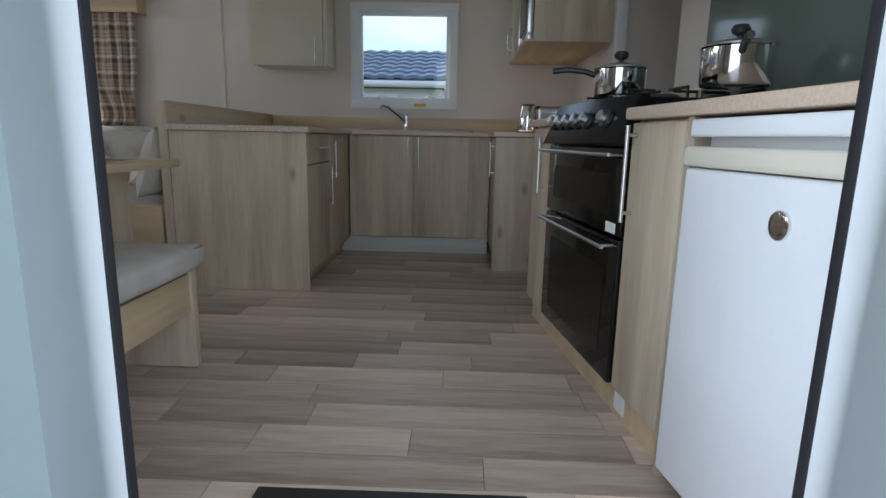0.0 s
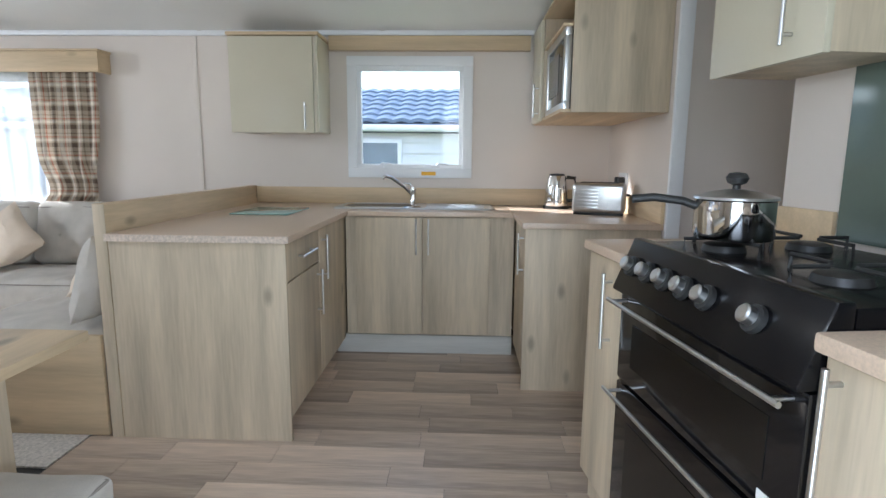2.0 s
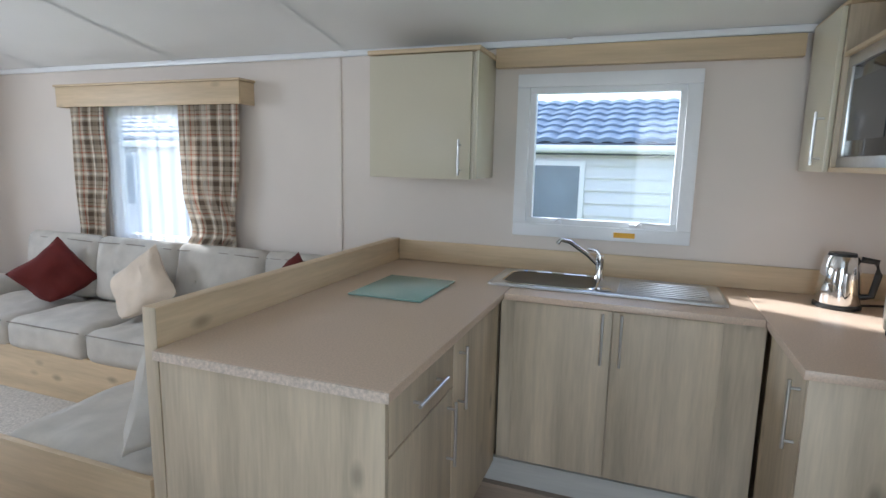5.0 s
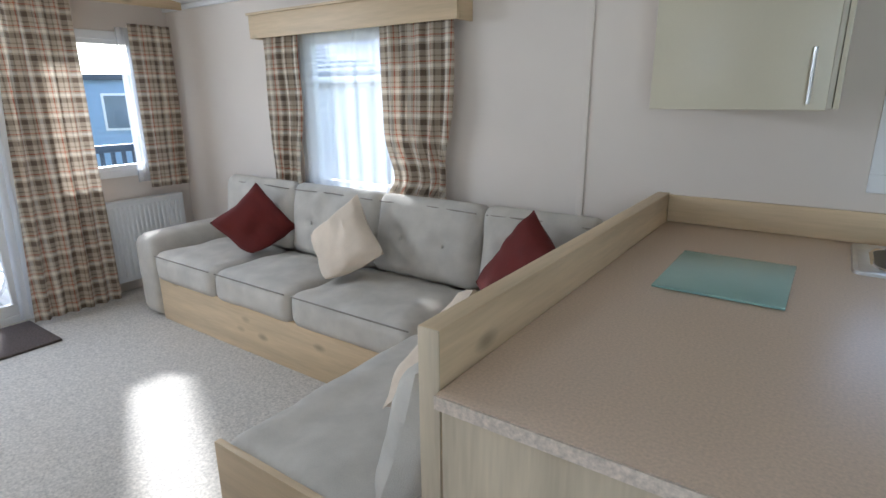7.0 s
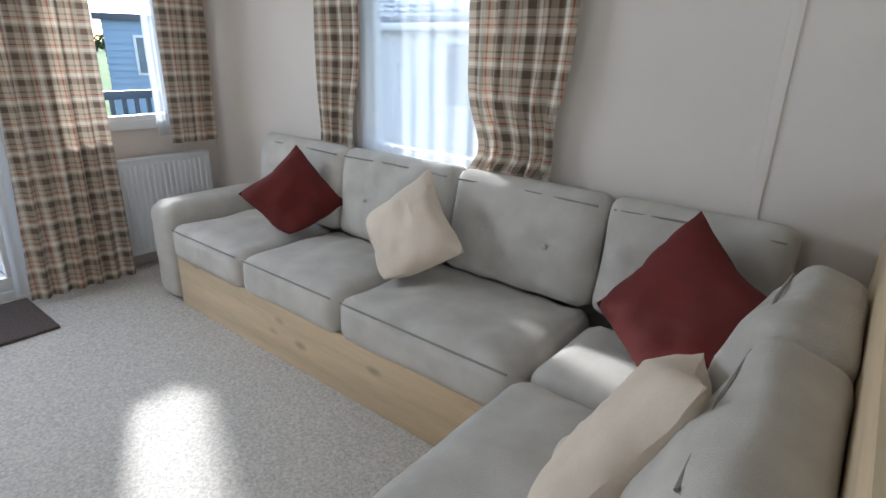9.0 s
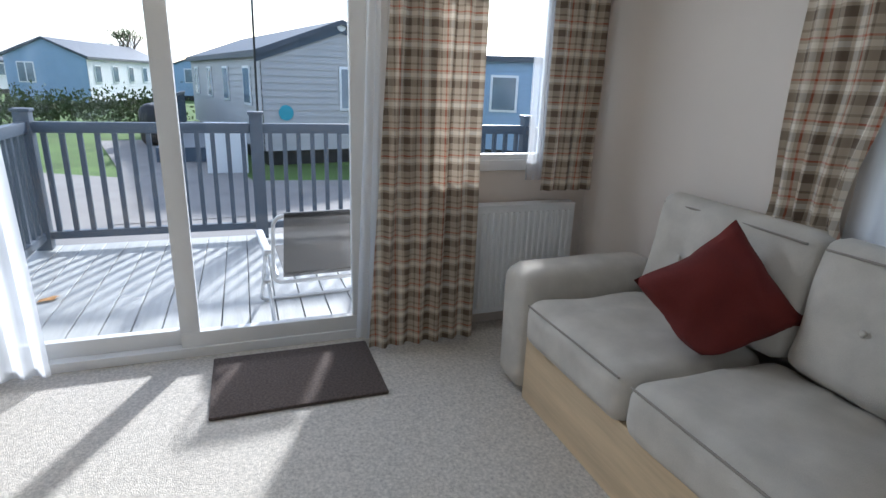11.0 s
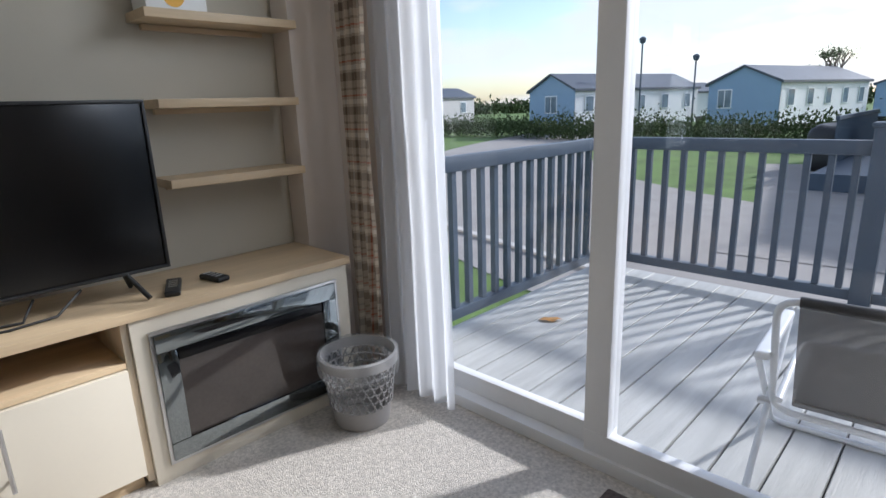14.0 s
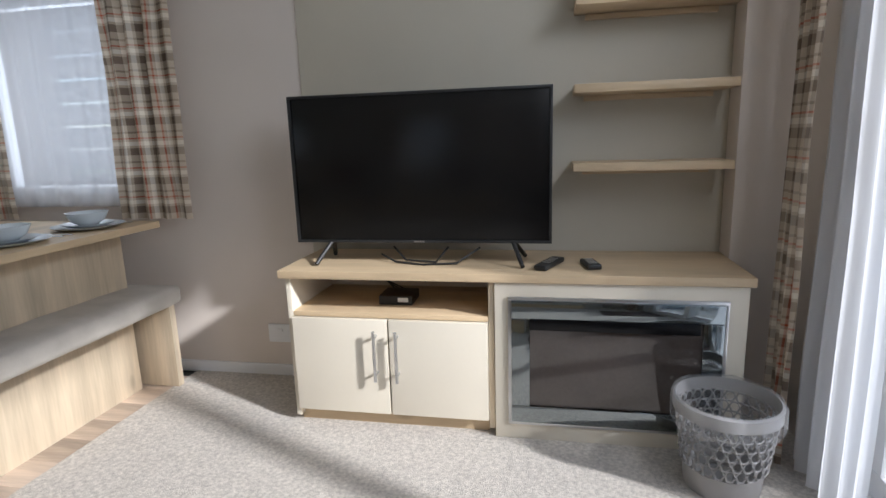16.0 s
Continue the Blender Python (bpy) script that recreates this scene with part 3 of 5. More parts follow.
part("bowl", bm, material("shaded_bowl_steel", (0.06, 0.06, 0.063), 0.3, 1.0), sk, "flat round-cornered bowl, the shade of its depth painted dark")
for i in range(8):
    part("drainer_rib", B(1.08, 3.11 + i * 0.038, 0.907, 1.46, 3.122 + i * 0.038, 0.911, 0.002), STEEL, sk)
part("waste", lathe([(0, 0.0), (0.032, 0.0), (0.036, 0.003), (0.03, 0.004), (0, 0.003)], (1.02, 3.14, 0.908), 20), CHROME, sk, "small round overflow waste")
tp = thing("mixer_tap", (0.98, 3.38, 0.907), "chrome single lever mixer tap", "tap")
part("body", lathe([(0.0, 0), (0.026, 0), (0.024, 0.01), (0.02, 0.02), (0.02, 0.09), (0.023, 0.1), (0.02, 0.118), (0, 0.12)], (0.98, 3.38, 0.907)), CHROME, tp)
part("spout", T([(0.98, 3.38, 0.97), (0.92, 3.35, 1.03), (0.84, 3.31, 1.09), (0.80, 3.29, 1.10), (0.785, 3.285, 1.08)], 0.011), CHROME, tp)
part("lever", T([(0.98, 3.38, 1.02), (0.96, 3.38, 1.045), (0.92, 3.38, 1.05)], 0.007), CHROME, tp)
solo("glass_board", B(0.03, 2.60, 0.902, 0.36, 3.02, 0.909, 0.002), GREEN, "pale green glass chopping board on the worktop", "chopping board")

# kettle, toaster, socket
kt = thing("kettle", (1.94, 3.28, 0.9), "polished steel jug kettle with black base", "kettle")
part("body", lathe([(0, 0.02), (0.078, 0.02), (0.08, 0.03), (0.07, 0.14), (0.062, 0.2), (0.055, 0.215), (0, 0.218)], (1.94, 3.28, 0.9)), CHROME, kt)
part("base", lathe([(0, 0.001), (0.085, 0.001), (0.085, 0.014), (0.078, 0.02), (0, 0.02)], (1.94, 3.28, 0.9)), BLACKM, kt, "black plastic base")
part("handle", T([(2.0, 3.26, 1.105), (2.05, 3.25, 1.10), (2.06, 3.25, 1.05), (2.045, 3.25, 0.96), (2.005, 3.26, 0.95)], 0.013), BLACKM, kt)
part("lid", lathe([(0.05, 0.216), (0.048, 0.226), (0.0, 0.23)], (1.94, 3.28, 0.9)), BLACKM, kt)
solo("kettle_cable", T([(2.02, 3.3, 0.908), (2.1, 3.33, 0.907), (2.2, 3.3, 0.92), (2.27, 3.2, 0.98), (2.31, 3.13, 1.08)], 0.005), BLACKM, "black power cable of the kettle", "cable")
to = thing("toaster", (2.13, 2.9, 0.9), "brushed steel two-slice toaster", "toaster")
TM = pose(2.13, 2.90, 0.9, 0, 0, -18)
part("body", B(-0.15, -0.09, 0.012, 0.15, 0.09, 0.185, 0.025, 3), STEEL, to, m=TM)
part("base", B(-0.14, -0.08, 0.0, 0.14, 0.08, 0.013, 0.004), BLACKM, to, m=TM)
for y in (-0.035, 0.035):
    part("slot", B(-0.11, y - 0.012, 0.184, 0.11, y + 0.012, 0.189, 0.002), BLACKM, to, m=TM)
for i in range(6):
    part("rib", B(-0.12, -0.094, 0.04 + i * 0.02, 0.0, -0.089, 0.05 + i * 0.02, 0.002), STEEL, to, m=TM)
part("lever", B(0.15, -0.02, 0.11, 0.172, 0.02, 0.125, 0.004), BLACKM, to, m=TM)
so = thing("wall_socket", (E, 3.1, 1.1), "white double wall socket with two black plugs", "socket")
part("plate", B(E - 0.012, 3.03, 1.05, E - 0.001, 3.2, 1.14, 0.003), WHITE, so)
for y in (3.07, 3.14):
    part("plug", B(E - 0.05, y - 0.022, 1.06, E - 0.012, y + 0.022, 1.115, 0.008), BLACKM, so, "black plug")

# wall cabinets
wc = thing("wall_cabinet", (0.09, 3.4, 1.38), "cream wall cabinet with an oak top", "cabinet")
part("body", B(-0.175, 3.212, 1.38, 0.375, N - 0.001, 1.975, 0.002), TVCREAM, wc)
part("cabinet_door", B(-0.18, 3.19, 1.375, 0.36, 3.21, 1.972, 0.004), CREAM, wc)
part("top_board", B(-0.19, 3.185, 1.977, 0.40, N - 0.001, 1.998, 0.003), OAKX, wc)
part("side_panel", B(0.377, 3.195, 1.38, 0.392, N - 0.001, 1.975, 0.002), CREAM, wc)
handle(wc, (0.31, 3.19, 1.42), (0.31, 3.19, 1.54), (0, -0.03, 0))
struct("trim_pelmet_kitchen", B(0.402, N - 0.05, 1.935, 1.76, N - 0.001, 2.03, 0.003), OAKX, "oak-effect pelmet above the kitchen window", "pelmet")
mu = thing("microwave_unit", (2.05, 3.0, 1.45), "oak-effect wall unit housing a microwave", "cabinet")
part("side_panel", B(1.85, 2.42, 1.45, E - 0.003, 2.44, 2.16, 0.002), OAKZ, mu)
part("bottom", B(1.80, 2.44, 1.45, E - 0.003, N - 0.001, 1.468, 0.002), OAKY, mu)
part("divider", B(1.80, 3.06, 1.468, E - 0.003, 3.08, 2.05, 0.002), OAKZ, mu)
part("shelf_board", B(1.80, 2.44, 1.86, E - 0.003, 3.06, 1.875, 0.002), OAKY, mu)
part("back", B(E - 0.02, 2.44, 1.468, E - 0.003, 3.06, 2.1, 0.0), OAKZ, mu)
part("cabinet_door", B(1.78, 3.08, 1.45, 1.799, 3.44, 2.04, 0.003), CREAM, mu, "cream gloss door")
part("top_board", B(1.79, 2.40, 2.04, E - 0.003, N - 0.02, 2.056, 0.002), OAKY, mu)
handle(mu, (1.78, 3.13, 1.50), (1.78, 3.13, 1.65), (-0.03, 0, 0))
mw = thing("microwave", (1.95, 2.75, 1.47), "built-in steel microwave with dark door", "microwave")
part("body", B(1.849, 2.47, 1.47, 2.25, 3.05, 1.855, 0.004), BLACKM, mw)
part("front_frame", frame_bars(2.45, 1.455, 3.06, 1.87, 0.05, 1.815, 1.848, "x"), STEEL, mw)
part("door_glass", B(1.822, 2.5, 1.505, 1.838, 3.01, 1.82, 0.003), DARKGLASS, mw)
part("door_window", B(1.8195, 2.66, 1.56, 1.8218, 2.99, 1.77), material("perforated_screen", (0.05, 0.055, 0.06), 0.15, vary=0.3, scale=200), mw)

# cooker run: set at a slight angle to the long walls
RUN = Matrix.Translation((1.765, 1.5, 0)) @ Matrix.Rotation(radians(-90 + 8), 4, "Z") @ Matrix.Diagonal((1, 1, 1.05, 1))  # local x runs along the front to the entrance door, local y into the wall


def R(*a, **k):
    return B(*a, **k)


fu = thing("filler_unit", (1.9, 1.35, 0), "narrow oak-effect unit beside the cooker", "cabinet")
part("body", R(0.0, 0.02, 0.1, 0.285, 0.58, 0.868, 0.002), OAKZ, fu, m=RUN)
part("cabinet_door", R(0.005, 0.0, 0.10, 0.285, 0.019, 0.862, 0.003), OAKZ, fu, m=RUN)
part("plinth", R(0.02, 0.03, 0, 0.285, 0.05, 0.10), OAKZ, fu, m=RUN)
handle(fu, (0.20, 0, 0.62), (0.20, 0, 0.80), (0, -0.03, 0), m=RUN)
part("counter", R(-0.01, -0.02, 0.87, 0.285, 0.60, 0.90, 0.006), TOP, fu, m=RUN)
ck = thing("cooker", (2.0, 0.85, 0), "black built-in double oven and gas hob", "cooker")
part("body", R(0.292, 0.03, 0.1, 1.028, 0.58, 0.89), BLACKM, ck, m=RUN)
bm = R(0.29, -0.04, 0.80, 1.03, 0.05, 0.945, 0.008)
for v in bm.verts:
    if v.co.z > 0.87 and v.co.y < 0:
        v.co.y += 0.055
part("control_panel", bm, BLACK, ck, m=RUN)
part("hob", R(0.29, 0.05, 0.89, 1.03, 0.56, 0.935, 0.006), BLACK, ck, m=RUN)
part("oven_door", R(0.295, -0.012, 0.10, 1.025, 0.03, 0.535, 0.006), DARKGLASS, ck, "black glass main oven door", m=RUN)
part("grill_door", R(0.295, -0.012, 0.545, 1.025, 0.03, 0.795, 0.006), DARKGLASS, ck, "black glass grill door", m=RUN)
handle(ck, (0.33, -0.012, 0.515), (0.99, -0.012, 0.515), (0, -0.045, 0), "oven_handle", m=RUN)
handle(ck, (0.33, -0.012, 0.775), (0.99, -0.012, 0.775), (0, -0.045, 0), "grill_handle", m=RUN)
for i, s in enumerate((0.36, 0.45, 0.54, 0.63, 0.72, 0.88)):
    KM = RUN @ Matrix.Translation((s, -0.012, 0.875)) @ Matrix.Rotation(radians(62), 4, "X")
    kb = part("knob", lathe([(0.0, 0), (0.028, 0), (0.027, 0.012), (0.02, 0.014), (0.0, 0.014)]), BLACKM, ck, m=KM)
    part("cap", lathe([(0.018, 0.014), (0.018, 0.032), (0.014, 0.036), (0, 0.036)]), STEEL, ck, "steel knob cap", m=KM)
    part("mark", B(-0.014, 0.036, 0.0, 0.014, 0.045, 0.002), PAPER, ck, "white printed mark", m=KM)
part("rating_sticker", R(0.93, -0.014, 0.55, 1.0, -0.0125, 0.58), PAPER, ck, "white sticker", m=RUN)
for s, y in ((0.47, 0.18), (0.85, 0.18), (0.47, 0.42), (0.85, 0.42)):
    part("burner", lathe([(0, 0.935), (0.055, 0.935), (0.05, 0.95), (0.035, 0.955), (0, 0.956)], (s, y, 0)), BLACKM, ck, m=RUN)
    bm = bmesh.new()
    for a in range(4):
        c, d = math.cos(a * math.pi / 2), math.sin(a * math.pi / 2)
        tube(bm, [(s + 0.03 * c, y + 0.03 * d, 0.966), (s + 0.14 * c, y + 0.11 * d, 0.966), (s + 0.14 * c, y + 0.11 * d, 0.936)], 0.005, 6)
    part("pan_support", bm, BLACKM, ck, "black iron pan support", m=RUN)
for x0, z0, z1 in ((0.38, 0.16, 0.44), (0.38, 0.60, 0.72)):
    part("door_window", R(x0, -0.0135, z0, 0.94, -0.0122, z1), SCREEN, ck, "tinted inner window", m=RUN)
for k in range(4):
    part("print_bar", R(0.775 + k * 0.014, -0.0005, 0.893, 0.785 + k * 0.014, 0.003, 0.897), PAPER, ck, "small white print", m=RUN)
du = thing("tall_door_unit", (2.0, 0.3, 0), "oak-effect base unit beside the fridge", "cabinet")
part("body", R(1.035, 0.02, 0.1, 1.355, 0.58, 0.868, 0.002), OAKZ, du, m=RUN)
part("cabinet_door", R(1.037, 0.0, 0.10, 1.32, 0.019, 0.862, 0.003), OAKZ, du, m=RUN)
part("side_panel", R(1.335, -0.005, 0.0, 1.36, 0.6, 0.868, 0.002), OAKZ, du, m=RUN)
part("vent_sticker", R(1.02, 0.022, 0.02, 1.09, 0.0245, 0.075), PAPER, du, "white ventilation grille", m=RUN)
handle(du, (1.07, 0, 0.62), (1.07, 0, 0.83), (0, -0.03, 0), m=RUN)
part("plinth", R(0.29, 0.025, 0, 1.334, 0.05, 0.098), OAKX, du, m=RUN)
w2 = thing("worktop", (2.2, 0.2, 0.87), "speckled beige worktop over the fridge", "worktop")
part("counter", R(1.033, -0.025, 0.87, 2.0, 0.60, 0.902, 0.008), TOP, w2, m=RUN)
fg = thing("fridge", (2.2, -0.1, 0), "white under-counter fridge with curved door top", "fridge")
part("body", R(1.375, 0.03, 0.02, 1.93, 0.58, 0.85, 0.004), WHITE, fg, m=RUN)
part("fridge_door", R(1.375, -0.025, 0.04, 1.93, 0.028, 0.76, 0.012, 3), WHITE, fg, m=RUN)
part("door_top", R(1.372, -0.032, 0.763, 1.933, 0.028, 0.805, 0.012, 3), TVCREAM, fg, "cream curved grip strip", m=RUN)
part("lid", R(1.372, -0.02, 0.825, 1.933, 0.58, 0.862, 0.008, 3), WHITE, fg, m=RUN)
KM = RUN @ Matrix.Translation((1.70, -0.025, 0.68)) @ Matrix.Rotation(radians(90), 4, "X")
part("badge", lathe([(0, 0), (0.026, 0), (0.025, 0.005), (0.02, 0.007), (0, 0.005)]), CHROME, fg, "round chrome badge", m=KM)
bw = struct("wall_cooker", B(0.12, 0.602, 0, 2.05, 0.64, 2.4), WALL, "beige wall behind the cooker", "wall", m=RUN)
sp_ = thing("splashback", (2.5, 0.8, 0.95), "dark green glass splashback behind the hob", "splashback")
part("panel", R(0.36, 0.592, 0.945, 1.95, 0.60, 1.6, 0.002), SPLASH, sp_, m=RUN)
part("upstand", R(0.12, 0.585, 0.903, 0.35, 0.60, 1.02, 0.003), OAKX, sp_, "oak-effect upstand", m=RUN)
cu = thing("cooker_wall_cabinet", (2.4, 0.8, 1.5), "cream and oak wall cabinet over the cooker", "cabinet")
part("body", R(0.092, 0.352, 1.404, 0.545, 0.60, 2.1, 0.002), OAKZ, cu, m=RUN)
part("cabinet_door", R(0.087, 0.33, 1.40, 0.55, 0.351, 2.1, 0.003), CREAM, cu, m=RUN)
handle(cu, (0.44, 0.33, 1.46), (0.44, 0.33, 1.62), (0, -0.03, 0), m=RUN)


def saucepan(x, y, z, r, h, ang, label):
    t = thing("saucepan", (x, y, z), label, "saucepan", "saucepans on the cooker")
    c = (x, y, z)
    part("pot", lathe([(0, 0), (r * 0.95, 0), (r, 0.008), (r, h - 0.004), (r + 0.005, h), (r - 0.003, h)], c), CHROME, t)
    part("lid", lathe([(r + 0.004, h), (r + 0.002, h + 0.006), (r * 0.6, h + 0.018), (0.02, h + 0.024), (0, h + 0.024)], c), STEEL, t, "steel and glass lid")
    part("knob", lathe([(0.01, h + 0.022), (0.009, h + 0.034), (0.022, h + 0.04), (0.027, h + 0.052), (0.02, h + 0.064), (0, h + 0.067)], c), BLACKM, t, "black lid knob")
    d = Vector((math.cos(ang), math.sin(ang), 0))
    p = Vector(c) + Vector((0, 0, h - 0.02))
    part("handle", T([p + d * r * 0.97, p + d * (r + 0.03) + Vector((0, 0, 0.012)), p + d * (r + 0.1) + Vector((0, 0, 0.02)), p + d * (r + 0.155) + Vector((0, 0, 0.014))], 0.011), BLACKM, t, "black handle")
    return t


q = RUN @ Vector((0.50, 0.18, 0.971))
saucepan(q.x, q.y, q.z, 0.095, 0.10, radians(170), "polished steel saucepan with lid on the hob")
q = RUN @ Vector((0.98, 0.33, 0.971))
saucepan(q.x, q.y, q.z, 0.10, 0.11, radians(-110), "large polished steel saucepan with lid on the hob")

# ---- lounge ----
sf = thing("corner_sofa", (-1.6, 3.0, 0), "L-shaped grey-beige fabric sofa on oak plinths", "sofa")
part("front_plinth", B(-3.10, 2.765, 0.004, -0.94, 2.79, 0.29, 0.003), OAKX, sf, "knotty oak plinth board")
part("base", B(-3.10, 2.79, 0.004, -0.22, 3.48, 0.27), FABRIC, sf)
part("return_plinth", B(-0.97, 1.86, 0.004, -0.94, 2.765, 0.29, 0.003), OAKY, sf, "knotty oak plinth board")
part("end_plinth", B(-0.97, 1.80, 0.004, -0.21, 1.825, 0.46, 0.008), OAKX, sf, "oak end board")
part("return_base", B(-0.94, 1.86, 0.004, -0.215, 2.79, 0.27), FABRIC, sf)
bm = soft(0.24, 0.72, 0.56, 0.01, 3, 0.002)
part("armrest", bm, FABRIC, sf, m=Matrix.Translation((-3.22, 3.10, 0.004)))
xs = (-3.10, -2.45, -1.78, -0.96)
for i, (a, b) in enumerate(zip(xs, xs[1:])):
    c = part("seat_cushion", soft(b - a - 0.004, 0.60, 0.19, 0.022, 5 + i * 3, 0.022, 16), FABRIC, sf, m=Matrix.Translation(((a + b) / 2, 3.035, 0.272)))
    part("piping", T([(a + 0.03, 2.745, 0.445), (b - 0.03, 2.745, 0.445)], 0.004, 6), PIPE, sf)
part("seat_cushion", soft(0.74, 0.46, 0.19, 0.02, 31, 0.008, 12), FABRIC, sf, m=Matrix.Translation((-0.585, 3.02, 0.272)))
part("seat_cushion", soft(0.76, 0.97, 0.19, 0.025, 41, 0.018, 14), FABRIC, sf, m=Matrix.Translation((-0.59, 2.29, 0.272)))
bx = (-3.06, -2.37, -1.66, -0.97, -0.38)
for i, (a, b) in enumerate(zip(bx, bx[1:])):
    bm = soft(b - a - 0.006, 0.44, 0.17, 0.03, 60 + i * 5, 0.03, 14)
    for dx in (-0.14, 0.14):
        for v in bm.verts:
            if v.co.z > 0.1:
                k = math.exp(-((v.co.x - dx) ** 2 + v.co.y ** 2) / 0.0016)
                v.co.z -= 0.035 * k
    cs = part("back_cushion", bm, FABRIC, sf, m=Matrix.Translation(((a + b) / 2, 3.45, 0.66)) @ Matrix.Rotation(radians(78), 4, "X"))
    for dx in (-0.14, 0.14):
        part("button", lathe([(0, 0.008), (0.008, 0.006), (0.011, 0), (0, 0)]), FABRIC, sf, m=Matrix.Translation(((a + b) / 2 + dx, 3.265, 0.68)) @ Matrix.Rotation(radians(78), 4, "X"))
    tp_ = [(a + 0.03, 3.315, 0.862), ((a + b) / 2, 3.315, 0.868), (b - 0.03, 3.315, 0.862)]
    part("piping", T(tp_, 0.004, 6), PIPE, sf)
for i, (y0, y1) in enumerate(((2.60, 3.10), (2.08, 2.60))):
    bm = soft(0.42, y1 - y0 - 0.006, 0.17, 0.035, 90 + i * 7, 0.03, 14)
    part("back_cushion", bm, FABRIC, sf, m=Matrix.Translation((-0.245, (y0 + y1) / 2, 0.665)) @ Matrix.Rotation(radians(-72), 4, "Y"))
    part("piping", T([(-0.36, y0 + 0.03, 0.855), (-0.365, (y0 + y1) / 2, 0.868), (-0.36, y1 - 0.03, 0.855)], 0.004, 6), PIPE, sf)


def scatter(mat, label, s, t, m, seed, seat=0.475):
    """A cushion stood on one corner, slumped where it meets the seat."""
    bm = pillow(s, t, seed)
    bm.transform(m)
    m = None
    top = max(v.co.z for v in bm.verts)
    cx, cy = sum(v.co.x for v in bm.verts) / len(bm.verts), sum(v.co.y for v in bm.verts) / len(bm.verts)
    for v in bm.verts:
        if v.co.z < seat + 0.10:
            d = seat + 0.10 - v.co.z
            v.co.z = seat + 0.10 * math.exp(-d / 0.10)
            v.co.x += (v.co.x - cx) * min(0.25, d * 1.2)
            v.co.y += (v.co.y - cy) * min(0.35, d * 1.5)
        else:
            v.co.x += 0.012 * noise.noise(Vector((v.co.z * 14, seed, v.co.y * 6)))
            v.co.y += 0.014 * noise.noise(Vector((v.co.x * 12, v.co.z * 9, seed)))
    return solo("scatter_cushion", bm, mat, label, "cushion", "scatter cushions on the sofa", m=m)


scatter(RED, "rust-red velvet scatter cushion on the sofa", 0.38, 0.15, Matrix.Translation((-2.52, 3.13, 0.65)) @ Matrix.Rotation(radians(56), 4, "Z") @ Matrix.Rotation(radians(72), 4, "X") @ Matrix.Rotation(radians(38), 4, "Z"), 2)
scatter(IVORY, "cream velvet scatter cushion on the sofa", 0.40, 0.15, Matrix.Translation((-1.70, 3.09, 0.655)) @ Matrix.Rotation(radians(66), 4, "X") @ Matrix.Rotation(radians(43), 4, "Z"), 7)
scatter(RED, "rust-red velvet scatter cushion in the sofa corner", 0.45, 0.17, Matrix.Translation((-0.60, 3.06, 0.665)) @ Matrix.Rotation(radians(-22), 4, "Z") @ Matrix.Rotation(radians(66), 4, "X") @ Matrix.Rotation(radians(62), 4, "Z"), 11)
scatter(IVORY, "cream velvet scatter cushion against the sofa return", 0.45, 0.16, Matrix.Translation((-0.52, 2.42, 0.64)) @ Matrix.Rotation(radians(-62), 4, "Y") @ Matrix.Rotation(radians(24), 4, "Z"), 17)

solo("scatter_cushion", pillow(0.40, 0.16, 23), FABRIC, "grey-beige piped cushion leaning on the sofa return", "cushion", "scatter cushions on the sofa",
     m=Matrix.Translation((-0.30, 2.035, 0.675)) @ Matrix.Rotation(radians(-74), 4, "Y") @ Matrix.Rotation(radians(4), 4, "Z"))

# radiator
ra = thing("radiator", (W + 0.06, 2.9, 0.1), "white ribbed panel radiator below the end window", "radiator")
part("panel", B(W + 0.03, 2.42, 0.10, W + 0.10, 3.38, 0.69, 0.006), WHITE, ra)
for i in range(27):
    part("rib", B(W + 0.098, 2.45 + i * 0.034, 0.13, W + 0.108, 2.47 + i * 0.034, 0.66, 0.004, 1), WHITE, ra)
part("top_grille", B(W + 0.025, 2.42, 0.69, W + 0.105, 3.38, 0.70, 0.003), WHITE, ra)
for y in (2.45, 3.35):
    part("pipe", T([(W + 0.06, y, 0.0), (W + 0.06, y, 0.11)], 0.009), CHROME, ra)


def curtain(p0, p1, z0, z1, folds, amp, label, tie=None, seed=0, flare=1.0):
    return solo("curtain", drape(p0, p1, z0, z1, folds, amp, flare, tie, seed), PLAID, label, "curtain", "tartan curtains")


def voile(p0, p1, z0, z1, folds, amp, label, seed=0, flare=1.0):
    return solo("voile_curtain", drape(p0, p1, z0, z1, folds, amp, flare, None, seed), NET if z1 < 1.95 else SHEER, label, "net curtain", "white voiles")


LT = "beige, brown and rust tartan curtain"
curtain((-2.66, 3.42), (-2.33, 3.42), 0.84, 1.82, 4, 0.03, LT + " at the lounge window", (0.95, 0.75, 0.2), 1)
curtain((-1.68, 3.42), (-1.20, 3.42), 0.84, 1.82, 5, 0.03, LT + " gathered at the lounge window", (0.98, 0.72, 0.6), 2)
voile((-2.40, 3.455), (-1.62, 3.455), 0.86, 1.8, 7, 0.012, "white voile across the lounge window", 3)
pe = thing("pelmet", (-1.8, 3.4, 1.78), "oak-effect box pelmet over the lounge curtains", "pelmet")
part("front_board", B(-2.70, 3.36, 1.775, -1.14, 3.378, 1.91, 0.003), OAKX, pe)
for x in (-2.70, -1.158):
    part("end_board", B(x, 3.379, 1.775, x + 0.018, N - 0.001, 1.91, 0.002), OAKY, pe)
part("top_board", B(-2.71, 3.35, 1.911, -1.13, N - 0.001, 1.925, 0.002), OAKX, pe)
